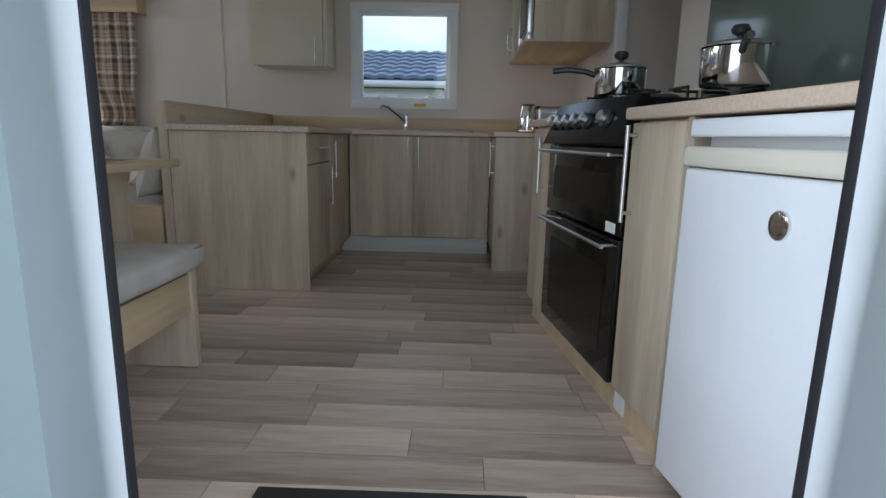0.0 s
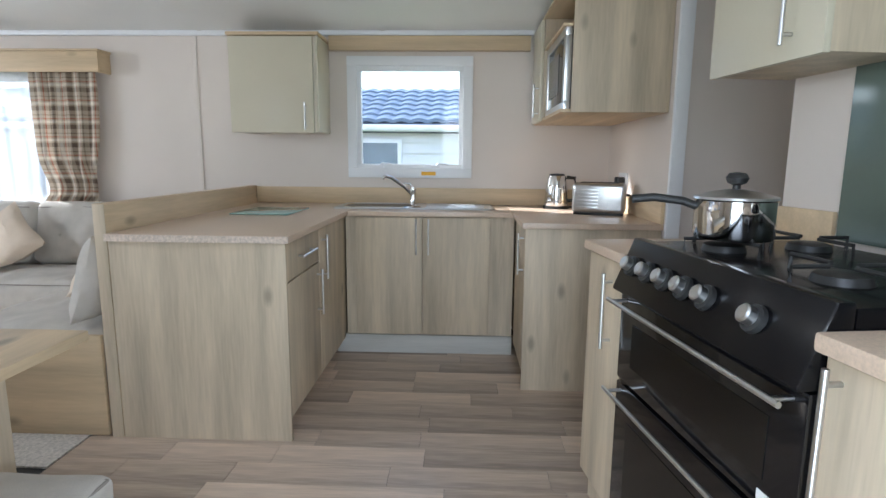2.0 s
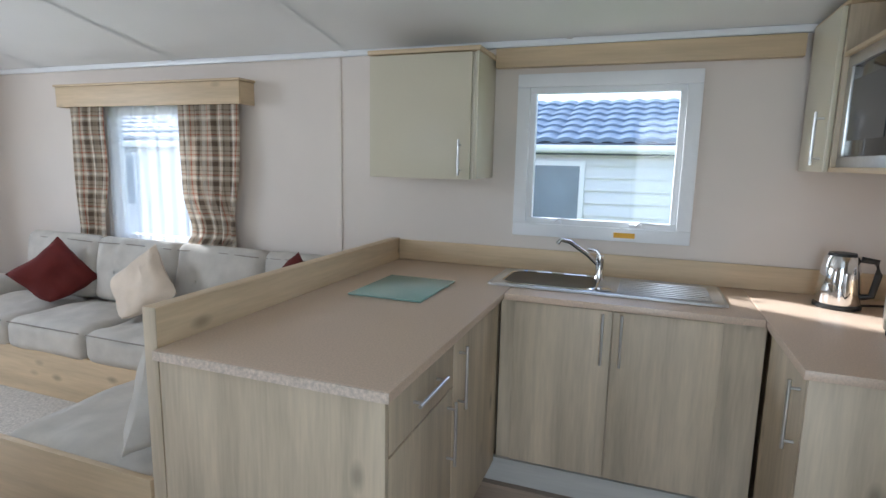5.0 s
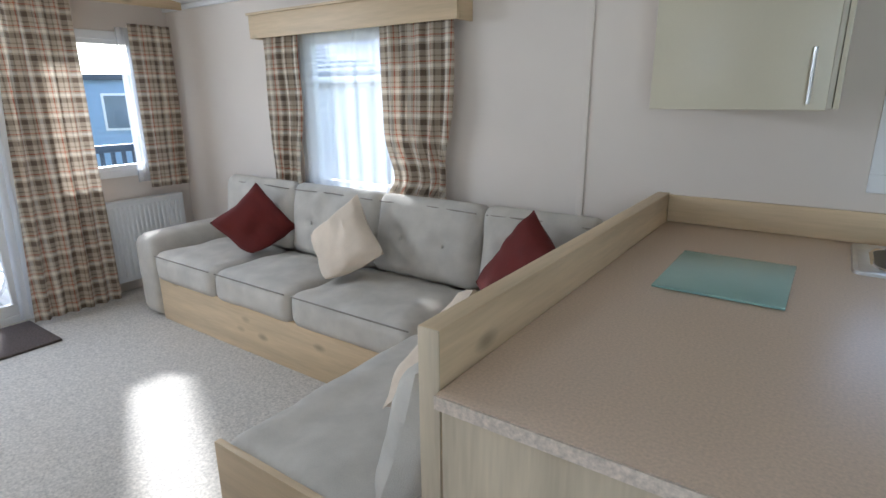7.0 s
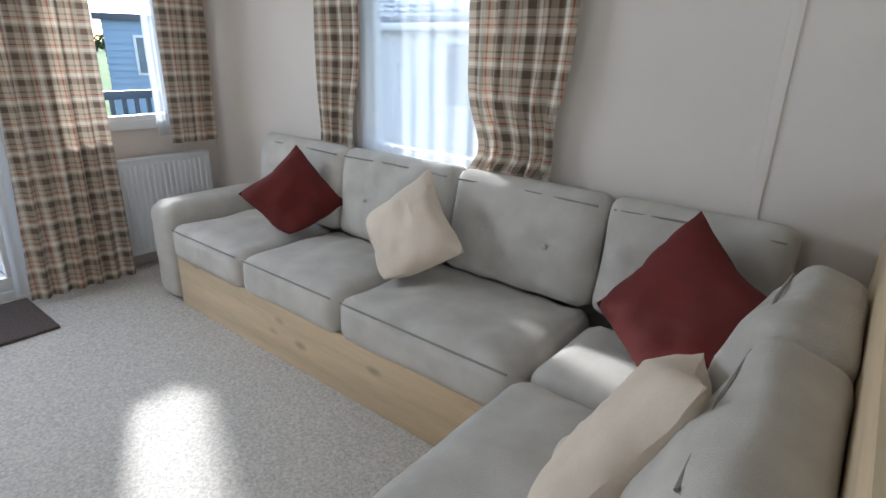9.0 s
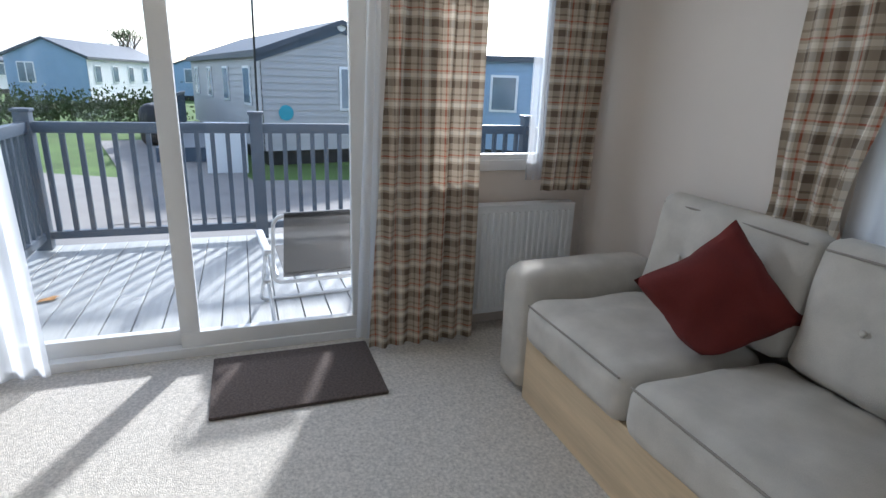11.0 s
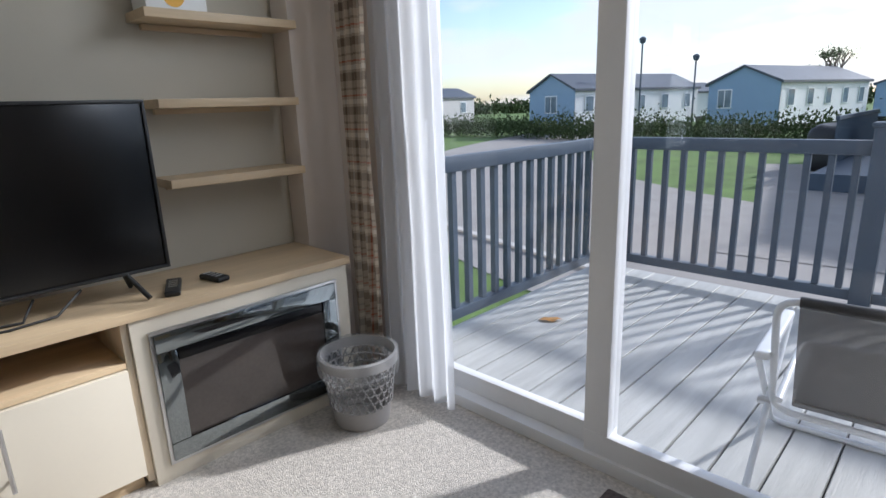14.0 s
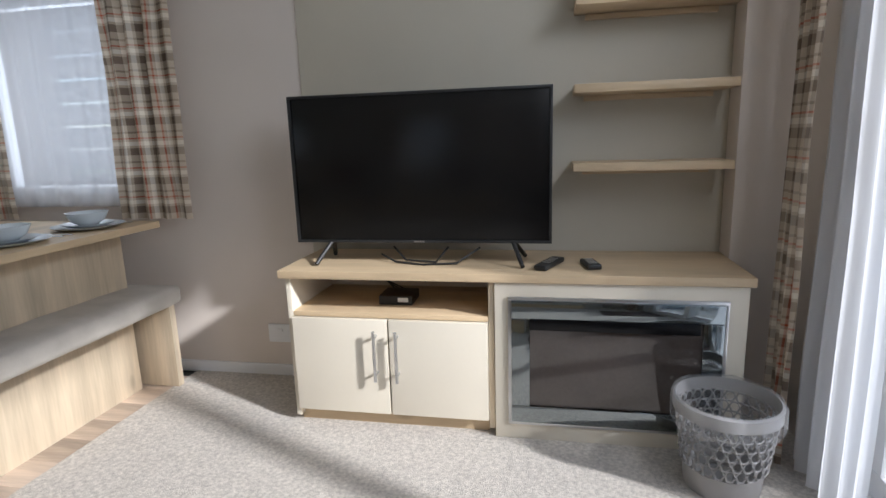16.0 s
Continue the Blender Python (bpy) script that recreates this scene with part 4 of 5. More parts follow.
curtain((W + 0.16, 3.12), (W + 0.16, 3.42), 0.78, 1.92, 4, 0.025, LT + " short at the end window", None, 5)
voile((W + 0.06, 3.08), (W + 0.06, 3.22), 0.82, 1.9, 3, 0.012, "white voile at the end window", 6)
curtain((W + 0.20, 2.76), (W + 0.20, 2.34), 0.03, 2.02, 6, 0.034, LT + " full length by the patio", None, 7, 1.3)
voile((W + 0.08, 2.40), (W + 0.08, 2.26), 0.03, 2.0, 3, 0.02, "white voile at the edge of the patio door", 8, 1.6)
curtain((W + 0.13, 0.34), (W + 0.13, 0.50), 0.03, 2.02, 4, 0.03, "tartan curtain in beige and brown beside the fire", None, 9)
voile((W + 0.08, 0.46), (W + 0.08, 0.81), 0.03, 2.0, 5, 0.028, "white voile hanging at the patio door", 10, 1.12)
pw = thing("pelmet", (W + 0.2, 1.7, 2.02), "oak-effect box pelmet over the patio curtains", "pelmet")
part("front_board", B(W + 0.27, 0.05, 2.025, W + 0.29, 3.46, 2.16, 0.003), OAKY, pw)
part("top_board", B(W + 0.001, 0.05, 2.161, W + 0.29, 3.46, 2.175, 0.002), OAKY, pw)
curtain((-1.52, S + 0.10), (-1.20, S + 0.10), 0.75, 1.86, 4, 0.03, LT + " beside the dining window", None, 12, 1.1)
curtain((-0.62, S + 0.10), (-0.35, S + 0.10), 0.75, 1.86, 4, 0.03, LT + " by the dining table", None, 13)
voile((-1.26, S + 0.055), (-0.55, S + 0.055), 0.80, 1.85, 7, 0.014, "white voile across the dining window", 14)

# television unit and fireplace
UY = 0.40
tu = thing("tv_unit", (-2.9, 0.2, 0), "cream television unit with oak top and electric fire", "tv unit")
part("top_board", B(-3.66, S + 0.012, 0.575, -2.06, UY + 0.02, 0.605, 0.004), OAKX, tu)
part("side_panel", B(-2.10, S + 0.012, 0.03, -2.08, UY, 0.574, 0.002), TVCREAM, tu)
part("side_panel", B(-2.845, S + 0.012, 0.03, -2.825, UY, 0.574, 0.002), OAKZ, tu)
part("shelf", B(-2.824, S + 0.012, 0.43, -2.101, UY, 0.448, 0.002), OAKX, tu)
part("back", B(-2.824, S + 0.012, 0.05, -2.101, S + 0.02, 0.574), TVCREAM, tu)
part("carcase", B(-2.824, S + 0.021, 0.06, -2.101, UY - 0.004, 0.429), TVCREAM, tu)
for x0, x1, hx in ((-2.822, -2.468, -2.50), (-2.462, -2.10, -2.42)):
    door_leaf(tu, x0, UY - 0.002, 0.065, x1, UY + 0.016, 0.428, TVCREAM)
    handle(tu, (hx, UY + 0.016, 0.23), (hx, UY + 0.016, 0.37), (0, 0.03, 0))
part("plinth", B(-2.82, 0.3, 0.004, -2.09, UY - 0.03, 0.064), OAKX, tu)
part("fire_surround", B(-3.645, S + 0.012, 0.004, -2.847, UY + 0.01, 0.573, 0.003), TVCREAM, tu)
fp = thing("electric_fire", (-3.22, UY, 0.08), "inset electric fire with mirrored frame", "electric fire")
FX0, FX1, FZ0, FZ1 = -3.575, -2.905, 0.075, 0.515
part("frame", frame_bars(FX0, FZ0, FX1, FZ1, 0.062, UY + 0.011, UY + 0.026, "y", 0.003), MIRROR, fp, "mirrored glass frame")
part("edge_trim", frame_bars(FX0 - 0.012, FZ0 - 0.012, FX1 + 0.012, FZ1 + 0.012, 0.012, UY + 0.011, UY + 0.02, "y", 0.002), STEEL, fp)
part("glass_front", B(FX0 + 0.062, UY + 0.011, FZ0 + 0.062, FX1 - 0.062, UY + 0.016, FZ1 - 0.062), material("tinted_fire_glass", (0.06, 0.048, 0.042), 0.05, vary=0.2, scale=5, coat=0.6), fp, "brown tinted glass")
part("hood", B(FX0 + 0.07, UY + 0.0165, FZ1 - 0.10, FX1 - 0.062, UY + 0.03, FZ1 - 0.062, 0.004), BLACK, fp, "black hood bar")
tv = thing("television", (-2.56, 0.25, 0.605), "flat black television on two splayed feet", "television")
part("screen", B(-3.03, 0.25, 0.69, -2.09, 0.268, 1.215, 0.004), SCREEN, tv, "glossy black screen")
part("bezel", frame_bars(-3.038, 0.682, -2.082, 1.222, 0.010, 0.246, 0.275, "y", 0.002), BLACKM, tv)
part("back_case", B(-2.95, 0.205, 0.72, -2.17, 0.249, 1.1, 0.015), BLACKM, tv)
for x, d in ((-2.22, 0.04), (-2.9, -0.04)):
    part("foot", T([(x, 0.26, 0.69), (x + d, 0.34, 0.612)], 0.008), BLACKM, tv)
    part("foot", T([(x, 0.25, 0.69), (x + d, 0.15, 0.612)], 0.008), BLACKM, tv)
part("badge", B(-2.58, 0.2755, 0.684, -2.54, 0.277, 0.69), STEEL, tv)
for i, (x, r) in enumerate(((-3.03, -22), (-3.17, 12))):
    rm = thing("remote_control", (x, 0.3, 0.606), "black remote control lying on the oak top", "remote", "remotes")
    RM = pose(x, 0.29, 0.606, 0, 0, r)
    part("case", B(-0.024, -0.085 + i * 0.03, 0, 0.024, 0.085 - i * 0.03, 0.018, 0.007, 3), BLACKM, rm, m=RM)
    for k in range(4):
        part("button_row", B(-0.014, -0.045 + k * 0.022, 0.018, 0.014, -0.035 + k * 0.022, 0.0195), STEEL, rm, m=RM)
sbx = thing("set_top_box", (-2.47, 0.25, 0.449), "small black set-top box on the open shelf", "set-top box")
part("case", B(-2.53, 0.18, 0.449, -2.40, 0.30, 0.485, 0.006), BLACKM, sbx)
part("sticker", B(-2.515, 0.3005, 0.462, -2.475, 0.3015, 0.478), PAPER, sbx)
cb = bmesh.new()
for k in range(3):
    tube(cb, [(-2.45 - k * 0.03, 0.2, 0.47), (-2.38 + k * 0.03, 0.14, 0.51 + k * 0.012), (-2.30 - k * 0.12, 0.1, 0.49), (-2.55 + k * 0.05, 0.08, 0.54)], 0.003, 6)
solo("cables", cb, BLACKM, "loose black cables behind the set-top box", "cable")
cb = bmesh.new()
tube(cb, [(-2.4, 0.23, 0.63), (-2.47, 0.28, 0.611), (-2.58, 0.31, 0.609), (-2.7, 0.29, 0.611), (-2.78, 0.24, 0.66)], 0.004, 6)
tube(cb, [(-2.45, 0.23, 0.66), (-2.5, 0.25, 0.612), (-2.62, 0.27, 0.610), (-2.66, 0.23, 0.66)], 0.004, 6)
solo("tv_cable", cb, BLACKM, "black cables trailing below the television", "cable")
for z in (0.955, 1.225, 1.51):
    s = thing("wall_shelf", (-3.37, 0.1, z), "pale oak floating wall shelf beside the television", "shelf", "shelves beside the television")
    part("board", B(-3.64 if z < 1.4 else -3.66, S + 0.008, z - 0.03, -3.11, S + 0.19, z, 0.003), OAKX, s)
    part("batten", B(-3.60, S + 0.0075, z - 0.05, -3.15, S + 0.03, z - 0.031, 0.002), OAKX, s)
struct("wall_shelf_return", B(W + 0.001, S + 0.007, 0.0, -3.66, S + 0.13, 2.2, 0.003), WALL, "beige boxed wall return beside the shelves", "wall")
cbx = thing("card_box", (-3.2, 0.1, 1.5), "white printed card box on the top shelf", "box")
part("box", B(-3.33, S + 0.03, 1.511, -3.13, S + 0.16, 1.71, 0.003), PAPER, cbx)
part("print", lathe([(0, 0), (0.035, 0), (0.035, 0.001), (0, 0.001)]), YELLOW, cbx, "yellow and dark printed roundel", m=Matrix.Translation((-3.22, S + 0.161, 1.555)) @ Matrix.Rotation(radians(-90), 4, "X"))
part("print", B(-3.235, S + 0.1625, 1.552, -3.205, S + 0.1635, 1.572), BLACKM, cbx)
for nm, x in (("wall_socket", -1.83),):
    t = thing(nm, (x, S, 0.2), "white wall socket above the skirting", "socket")
    part("plate", B(x - 0.06, S + 0.0005, 0.165, x + 0.06, S + 0.012, 0.25, 0.004), WHITE, t)
    part("switch", B(x - 0.012, S + 0.012, 0.215, x + 0.012, S + 0.017, 0.23, 0.002), WHITE, t)

# bin with liner
BX, BY = -3.545, 0.585
bn = thing("waste_bin", (BX, BY, 0.004), "grey perforated plastic waste bin with clear liner", "bin")
bm = lathe([(0, 0.002), (0.105, 0.002), (0.108, 0.02), (0.113, 0.075), (0.109, 0.075), (0.1, 0.01)], (BX, BY, 0.004))
part("base", bm, BINM, bn)
bm = bmesh.new()
n_, rows_ = 26, 5
for j in range(rows_):
    for i in range(n_):
        a0 = (i + 0.5 * (j % 2)) * math.tau / n_
        zz, r0 = 0.10 + j * 0.032, 0.1155 + (0.10 + j * 0.032 - 0.075) * 0.13
        pts = [(BX + r0 * math.cos(a0 + k * 0.118), BY + r0 * math.sin(a0 + k * 0.118), 0.004 + zz + 0.017 * q2) for k, q2 in ((-1, 0), (-0.5, 0.95), (0.5, 0.95), (1, 0), (0.5, -0.95), (-0.5, -0.95))]
        tube(bm, pts, 0.0035, 5, True)
part("lattice", bm, BINM, bn, "perforated grey lattice")
part("rim", lathe([(0.138, 0.245), (0.147, 0.245), (0.148, 0.28), (0.14, 0.285), (0.138, 0.245)], (BX, BY, 0.004)), BINM, bn)
bm = lathe([(0.10, 0.03), (0.112, 0.1), (0.125, 0.2), (0.137, 0.287), (0.146, 0.292), (0.153, 0.28), (0.155, 0.23), (0.152, 0.21)], (BX, BY, 0.004), 48)
for v in bm.verts:
    v.co += 0.007 * noise.noise_vector(v.co * 28)
part("liner", bm, BAG, bn, "crumpled clear plastic liner")

# dining
dt = thing("dining_table", (-0.75, 0.6, 0), "oak-effect dining table on panel legs", "table")
part("tabletop", B(-1.40, 0.16, 0.722, 0.32, 1.0, 0.75, 0.004), OAKY, dt)
for x in (-1.25, 0.15):
    part("leg_panel", B(x, 0.22, 0.0, x + 0.03, 0.88, 0.72, 0.002), OAKZ, dt)


def bench(x0, x1, y0, y1, label):
    t = thing("dining_bench", ((x0 + x1) / 2, (y0 + y1) / 2, 0), label, "bench", "benches at the table")
    part("seat_cushion", soft(x1 - x0, y1 - y0, 0.09, 0.012, x0 * 7, 0.004, 12), FABRIC, t, "grey-beige padded seat", m=Matrix.Translation(((x0 + x1) / 2, (y0 + y1) / 2, 0.375)))
    for y in (y0 + 0.03, y1 - 0.07):
        part("leg_panel", B(x0 + 0.03, y, 0.004, x1 - 0.03, y + 0.035, 0.374, 0.002), OAKZ, t)
    part("rail", B(x1 - 0.06, y0 + 0.066, 0.22, x1 - 0.04, y1 - 0.071, 0.36, 0.002), OAKY, t)
    part("piping", T([(x0 + 0.02, y0 + 0.02, 0.452), (x1 - 0.01, y0 + 0.02, 0.452), (x1 - 0.01, y1 - 0.02, 0.452), (x0 + 0.02, y1 - 0.02, 0.452)], 0.004, 6, True), PIPE, t)
    return t


bench(0.10, 0.50, -0.35, 0.80, "padded dining bench near the entrance, grey fabric on oak legs")
bench(-1.44, -1.06, 0.12, 1.25, "padded dining bench by the carpet, grey fabric on oak legs")


def setting(x, y):
    t = thing("place_setting", (x, y, 0.75), "stacked pale blue plates with a bowl on the table", "crockery", "place settings")
    part("dinner_plate", lathe([(0, 0.002), (0.08, 0.002), (0.12, 0.012), (0.128, 0.016), (0.12, 0.016), (0.08, 0.007), (0, 0.007)], (x, y, 0.75)), CHINA, t)
    part("side_plate", lathe([(0, 0.009), (0.06, 0.009), (0.09, 0.02), (0.097, 0.023), (0.09, 0.023), (0.06, 0.014), (0, 0.014)], (x, y, 0.75)), CHINA, t)
    part("bowl", lathe([(0, 0.016), (0.035, 0.016), (0.06, 0.035), (0.075, 0.065), (0.072, 0.065), (0.055, 0.04), (0, 0.025)], (x, y, 0.75)), CHINA, t)
    for d in (-0.15, 0.15):
        part("cutlery", B(x - 0.07, y + d - 0.005, 0.751, x + 0.09, y + d + 0.005, 0.754, 0.001), STEEL, t)


for x, y in ((0.13, 0.66), (-1.24, 0.70), (-1.24, 0.36), (0.13, 0.3)):
    setting(x, y)

# ---- outside ----
G = -0.7
bm = bmesh.new()
vs = [bm.verts.new(c) for c in ((-900, -900, G), (900, -900, G), (900, 900, G), (-900, 900, G))]
bm.faces.new(vs)
struct("ground", bm, GRASS, "short green lawn around the caravans", "lawn")


def ribbon(name, pts, w, z, mat, label, category):
    bm = bmesh.new()
    pts = [Vector((*p, 0)) for p in pts]
    fine = []
    for i in range(len(pts) - 1):
        p0, p1, p2, p3 = pts[max(i - 1, 0)], pts[i], pts[i + 1], pts[min(i + 2, len(pts) - 1)]
        for k in range(10):
            t = k / 10
            fine.append(0.5 * ((2 * p1) + (p2 - p0) * t + (2 * p0 - 5 * p1 + 4 * p2 - p3) * t * t + (3 * p1 - p0 - 3 * p2 + p3) * t ** 3))
    fine.append(pts[-1])
    last = None
    for i, p in enumerate(fine):
        d = (fine[min(i + 1, len(fine) - 1)] - fine[max(i - 1, 0)]).normalized()
        s = Vector((-d.y, d.x, 0)) * w / 2
        a, b = bm.verts.new(p + s + Vector((0, 0, z))), bm.verts.new(p - s + Vector((0, 0, z)))
        if last:
            bm.faces.new((last[0], a, b, last[1]))
        last = (a, b)
    return struct(name, bm, mat, label, category)


ribbon("road", [(-8.3, 30), (-8.6, 12), (-9.2, 4), (-10.5, -2), (-15, -8), (-24, -13), (-40, -18)], 6.2, G + 0.012, ROADM, "pale tarmac site road curving past the decking", "road")
ribbon("road_branch", [(-13, -5), (-13.5, -14), (-10, -24), (0, -34)], 4.0, G + 0.008, ROADM, "branch of the tarmac site road", "road")
ribbon("pavement", [(-9.5, 1.0), (-13.0, 0.6), (-20, -1.2)], 2.2, G + 0.02, ROADM, "concrete drive beside the neighbouring caravan", "pavement")
ribbon("kerb", [(-6.15, 30), (-6.4, 12), (-7.0, 4), (-8.4, -3.2), (-9.5, -5.0)], 0.12, G + 0.06, KERB, "pale concrete kerb along the road", "kerb")

dk = thing("decking", (-5.0, 2, -0.05), "grey composite decking with slate balustrade", "decking")
for i in range(28):
    y0 = 0.14 + i * 0.153
    part("deck_board", B(-6.2, y0, -0.075, W - 0.1, y0 + 0.147, -0.05, 0.003, 1), DECK, dk)
part("fascia", B(-6.24, 0.1, G, -6.205, 4.45, -0.08), RAIL, dk)
part("substructure", B(-6.2, 0.14, -0.2, W - 0.1, 4.4, -0.078), BLACKM, dk)
RX = -6.12
PB, PT = -0.05, 0.93
bal = thing("balustrade", (RX, 2, -0.05), "slate grey composite balustrade with square balusters", "balustrade")
for y in (0.20, 1.80, 3.05, 4.3):
    p = part("post", B(RX - 0.05, y - 0.05, PB, RX + 0.05, y + 0.05, PT + 0.06, 0.004), RAIL, bal)
    part("post_cap", B(RX - 0.062, y - 0.062, PT + 0.06, RX + 0.062, y + 0.062, PT + 0.085, 0.008), RAIL, bal)
part("post", B(W - 0.22, 0.15, PB, W - 0.12, 0.25, PT + 0.06, 0.004), RAIL, bal)
for z0, z1 in ((0.03, 0.09), (0.84, 0.92)):
    for y0, y1 in ((0.25, 1.75), (1.85, 3.0), (3.1, 4.25)):
        part("rail", B(RX - 0.03, y0, z0, RX + 0.03, y1, z1, 0.006), RAIL, bal)
    for y in (0.20, 4.30):
        part("rail", B(RX + 0.05, y - 0.03, z0, W - 0.22, y + 0.03, z1, 0.006), RAIL, bal)
for y0, y1, n_ in ((0.25, 1.75, 13), (1.85, 3.0, 10), (3.1, 4.25, 10)):
    for i in range(n_):
        y = y0 + (y1 - y0) * (i + 0.5) / n_
        part("baluster", B(RX - 0.017, y - 0.017, 0.09, RX + 0.017, y + 0.017, 0.84), RAIL, bal)
for y in (0.20, 4.30):
    for i in range(17):
        x = RX + 0.05 + (W - 0.27 - RX) * (i + 0.5) / 17
        part("baluster", B(x - 0.017, y - 0.017, 0.09, x + 0.017, y + 0.017, 0.84), RAIL, bal)
bm = bmesh.new()
lm = [(0, -0.045), (0.018, -0.02), (0.022, 0.01), (0.01, 0.03), (0, 0.05), (-0.012, 0.028), (-0.02, 0.005), (-0.014, -0.022)]
v0 = bm.verts.new((0, 0, 0.012))
ring = [bm.verts.new((x, y, 0.003 + 0.006 * (i % 2))) for i, (x, y) in enumerate(lm)]
for i in range(8):
    bm.faces.new((v0, ring[i], ring[(i + 1) % 8]))
solo("dry_leaf", bm, DRYLEAF, "curled brown leaf lying on the decking", "leaf", m=pose(-4.95, 0.52, -0.048, 0, 0, 40) @ Matrix.Scale(1.5, 4))

# folding chair, its back to the house
CM = pose(-4.34, 2.05, -0.05, 0, 0, 4)
fc = thing("folding_chair", (-4.34, 2.05, -0.05), "white tubular folding chair with grey mesh seat", "chair")


def hoop(pts, rad, n=5):
    """A bent tube: the corners of an open path rounded."""
    pts = [Vector(p) for p in pts]
    out = [pts[0]]
    for a, b, c in zip(pts, pts[1:], pts[2:]):
        u, w = (a - b).normalized() * rad, (c - b).normalized() * rad
        for k in range(n + 1):
            t = k / n
            out.append((b + u) * (1 - t) ** 2 + b * 2 * t * (1 - t) + (b + w) * t * t)
    out.append(pts[-1])
    return out


HB, HF = 0.25, 0.27
part("back_frame", T(hoop([(0.05, 0, 0.24), (0.05, -HB, 0.24), (0.20, -HB, 0.66), (0.20, HB, 0.66), (0.05, HB, 0.24), (0.05, 0, 0.24)], 0.07), 0.011), TUBEW, fc, m=CM)
part("seat_frame", T(hoop([(0.08, -HB + 0.02, 0.29), (-0.34, -HB + 0.02, 0.34), (-0.34, HB - 0.02, 0.34), (0.08, HB - 0.02, 0.29)], 0.07), 0.011), TUBEW, fc, m=CM)
part("rear_leg_frame", T(hoop([(-0.28, -HF, 0.44), (0.27, -HF, 0.011), (0.27, HF, 0.011), (-0.28, HF, 0.44)], 0.05), 0.011), TUBEW, fc, m=CM)
part("front_leg_frame", T(hoop([(0.13, -HF - 0.02, 0.44), (-0.30, -HF - 0.02, 0.011), (-0.30, HF + 0.02, 0.011), (0.13, HF + 0.02, 0.44)], 0.05), 0.011), TUBEW, fc, m=CM)
for y in (-HF - 0.01, HF + 0.01):
    part("armrest", B(-0.30, y - 0.022, 0.44, 0.15, y + 0.022, 0.465, 0.010, 3), TUBEW, fc, m=CM)
    part("pivot", T([(-0.01, y - 0.02, 0.23), (-0.01, y + 0.02, 0.23)], 0.014), STEEL, fc, m=CM)
part("seat", B(-0.34, -HB + 0.06, 0.0, 0.08, HB - 0.06, 0.005), TEXTILE, fc, "grey woven mesh seat", m=CM @ pose(0, 0, 0.302, 0, 6.8, 0))
part("backrest", B(-0.003, -HB + 0.055, 0, 0.003, HB - 0.055, 0.40), TEXTILE, fc, "grey woven mesh back", m=CM @ pose(0.062, 0, 0.275, 0, 19.6, 0))
part("top_binding", T([(0.20, -HB + 0.055, 0.66), (0.20, HB - 0.055, 0.66)], 0.016), BLACKM, fc, "dark cloth binding", m=CM)


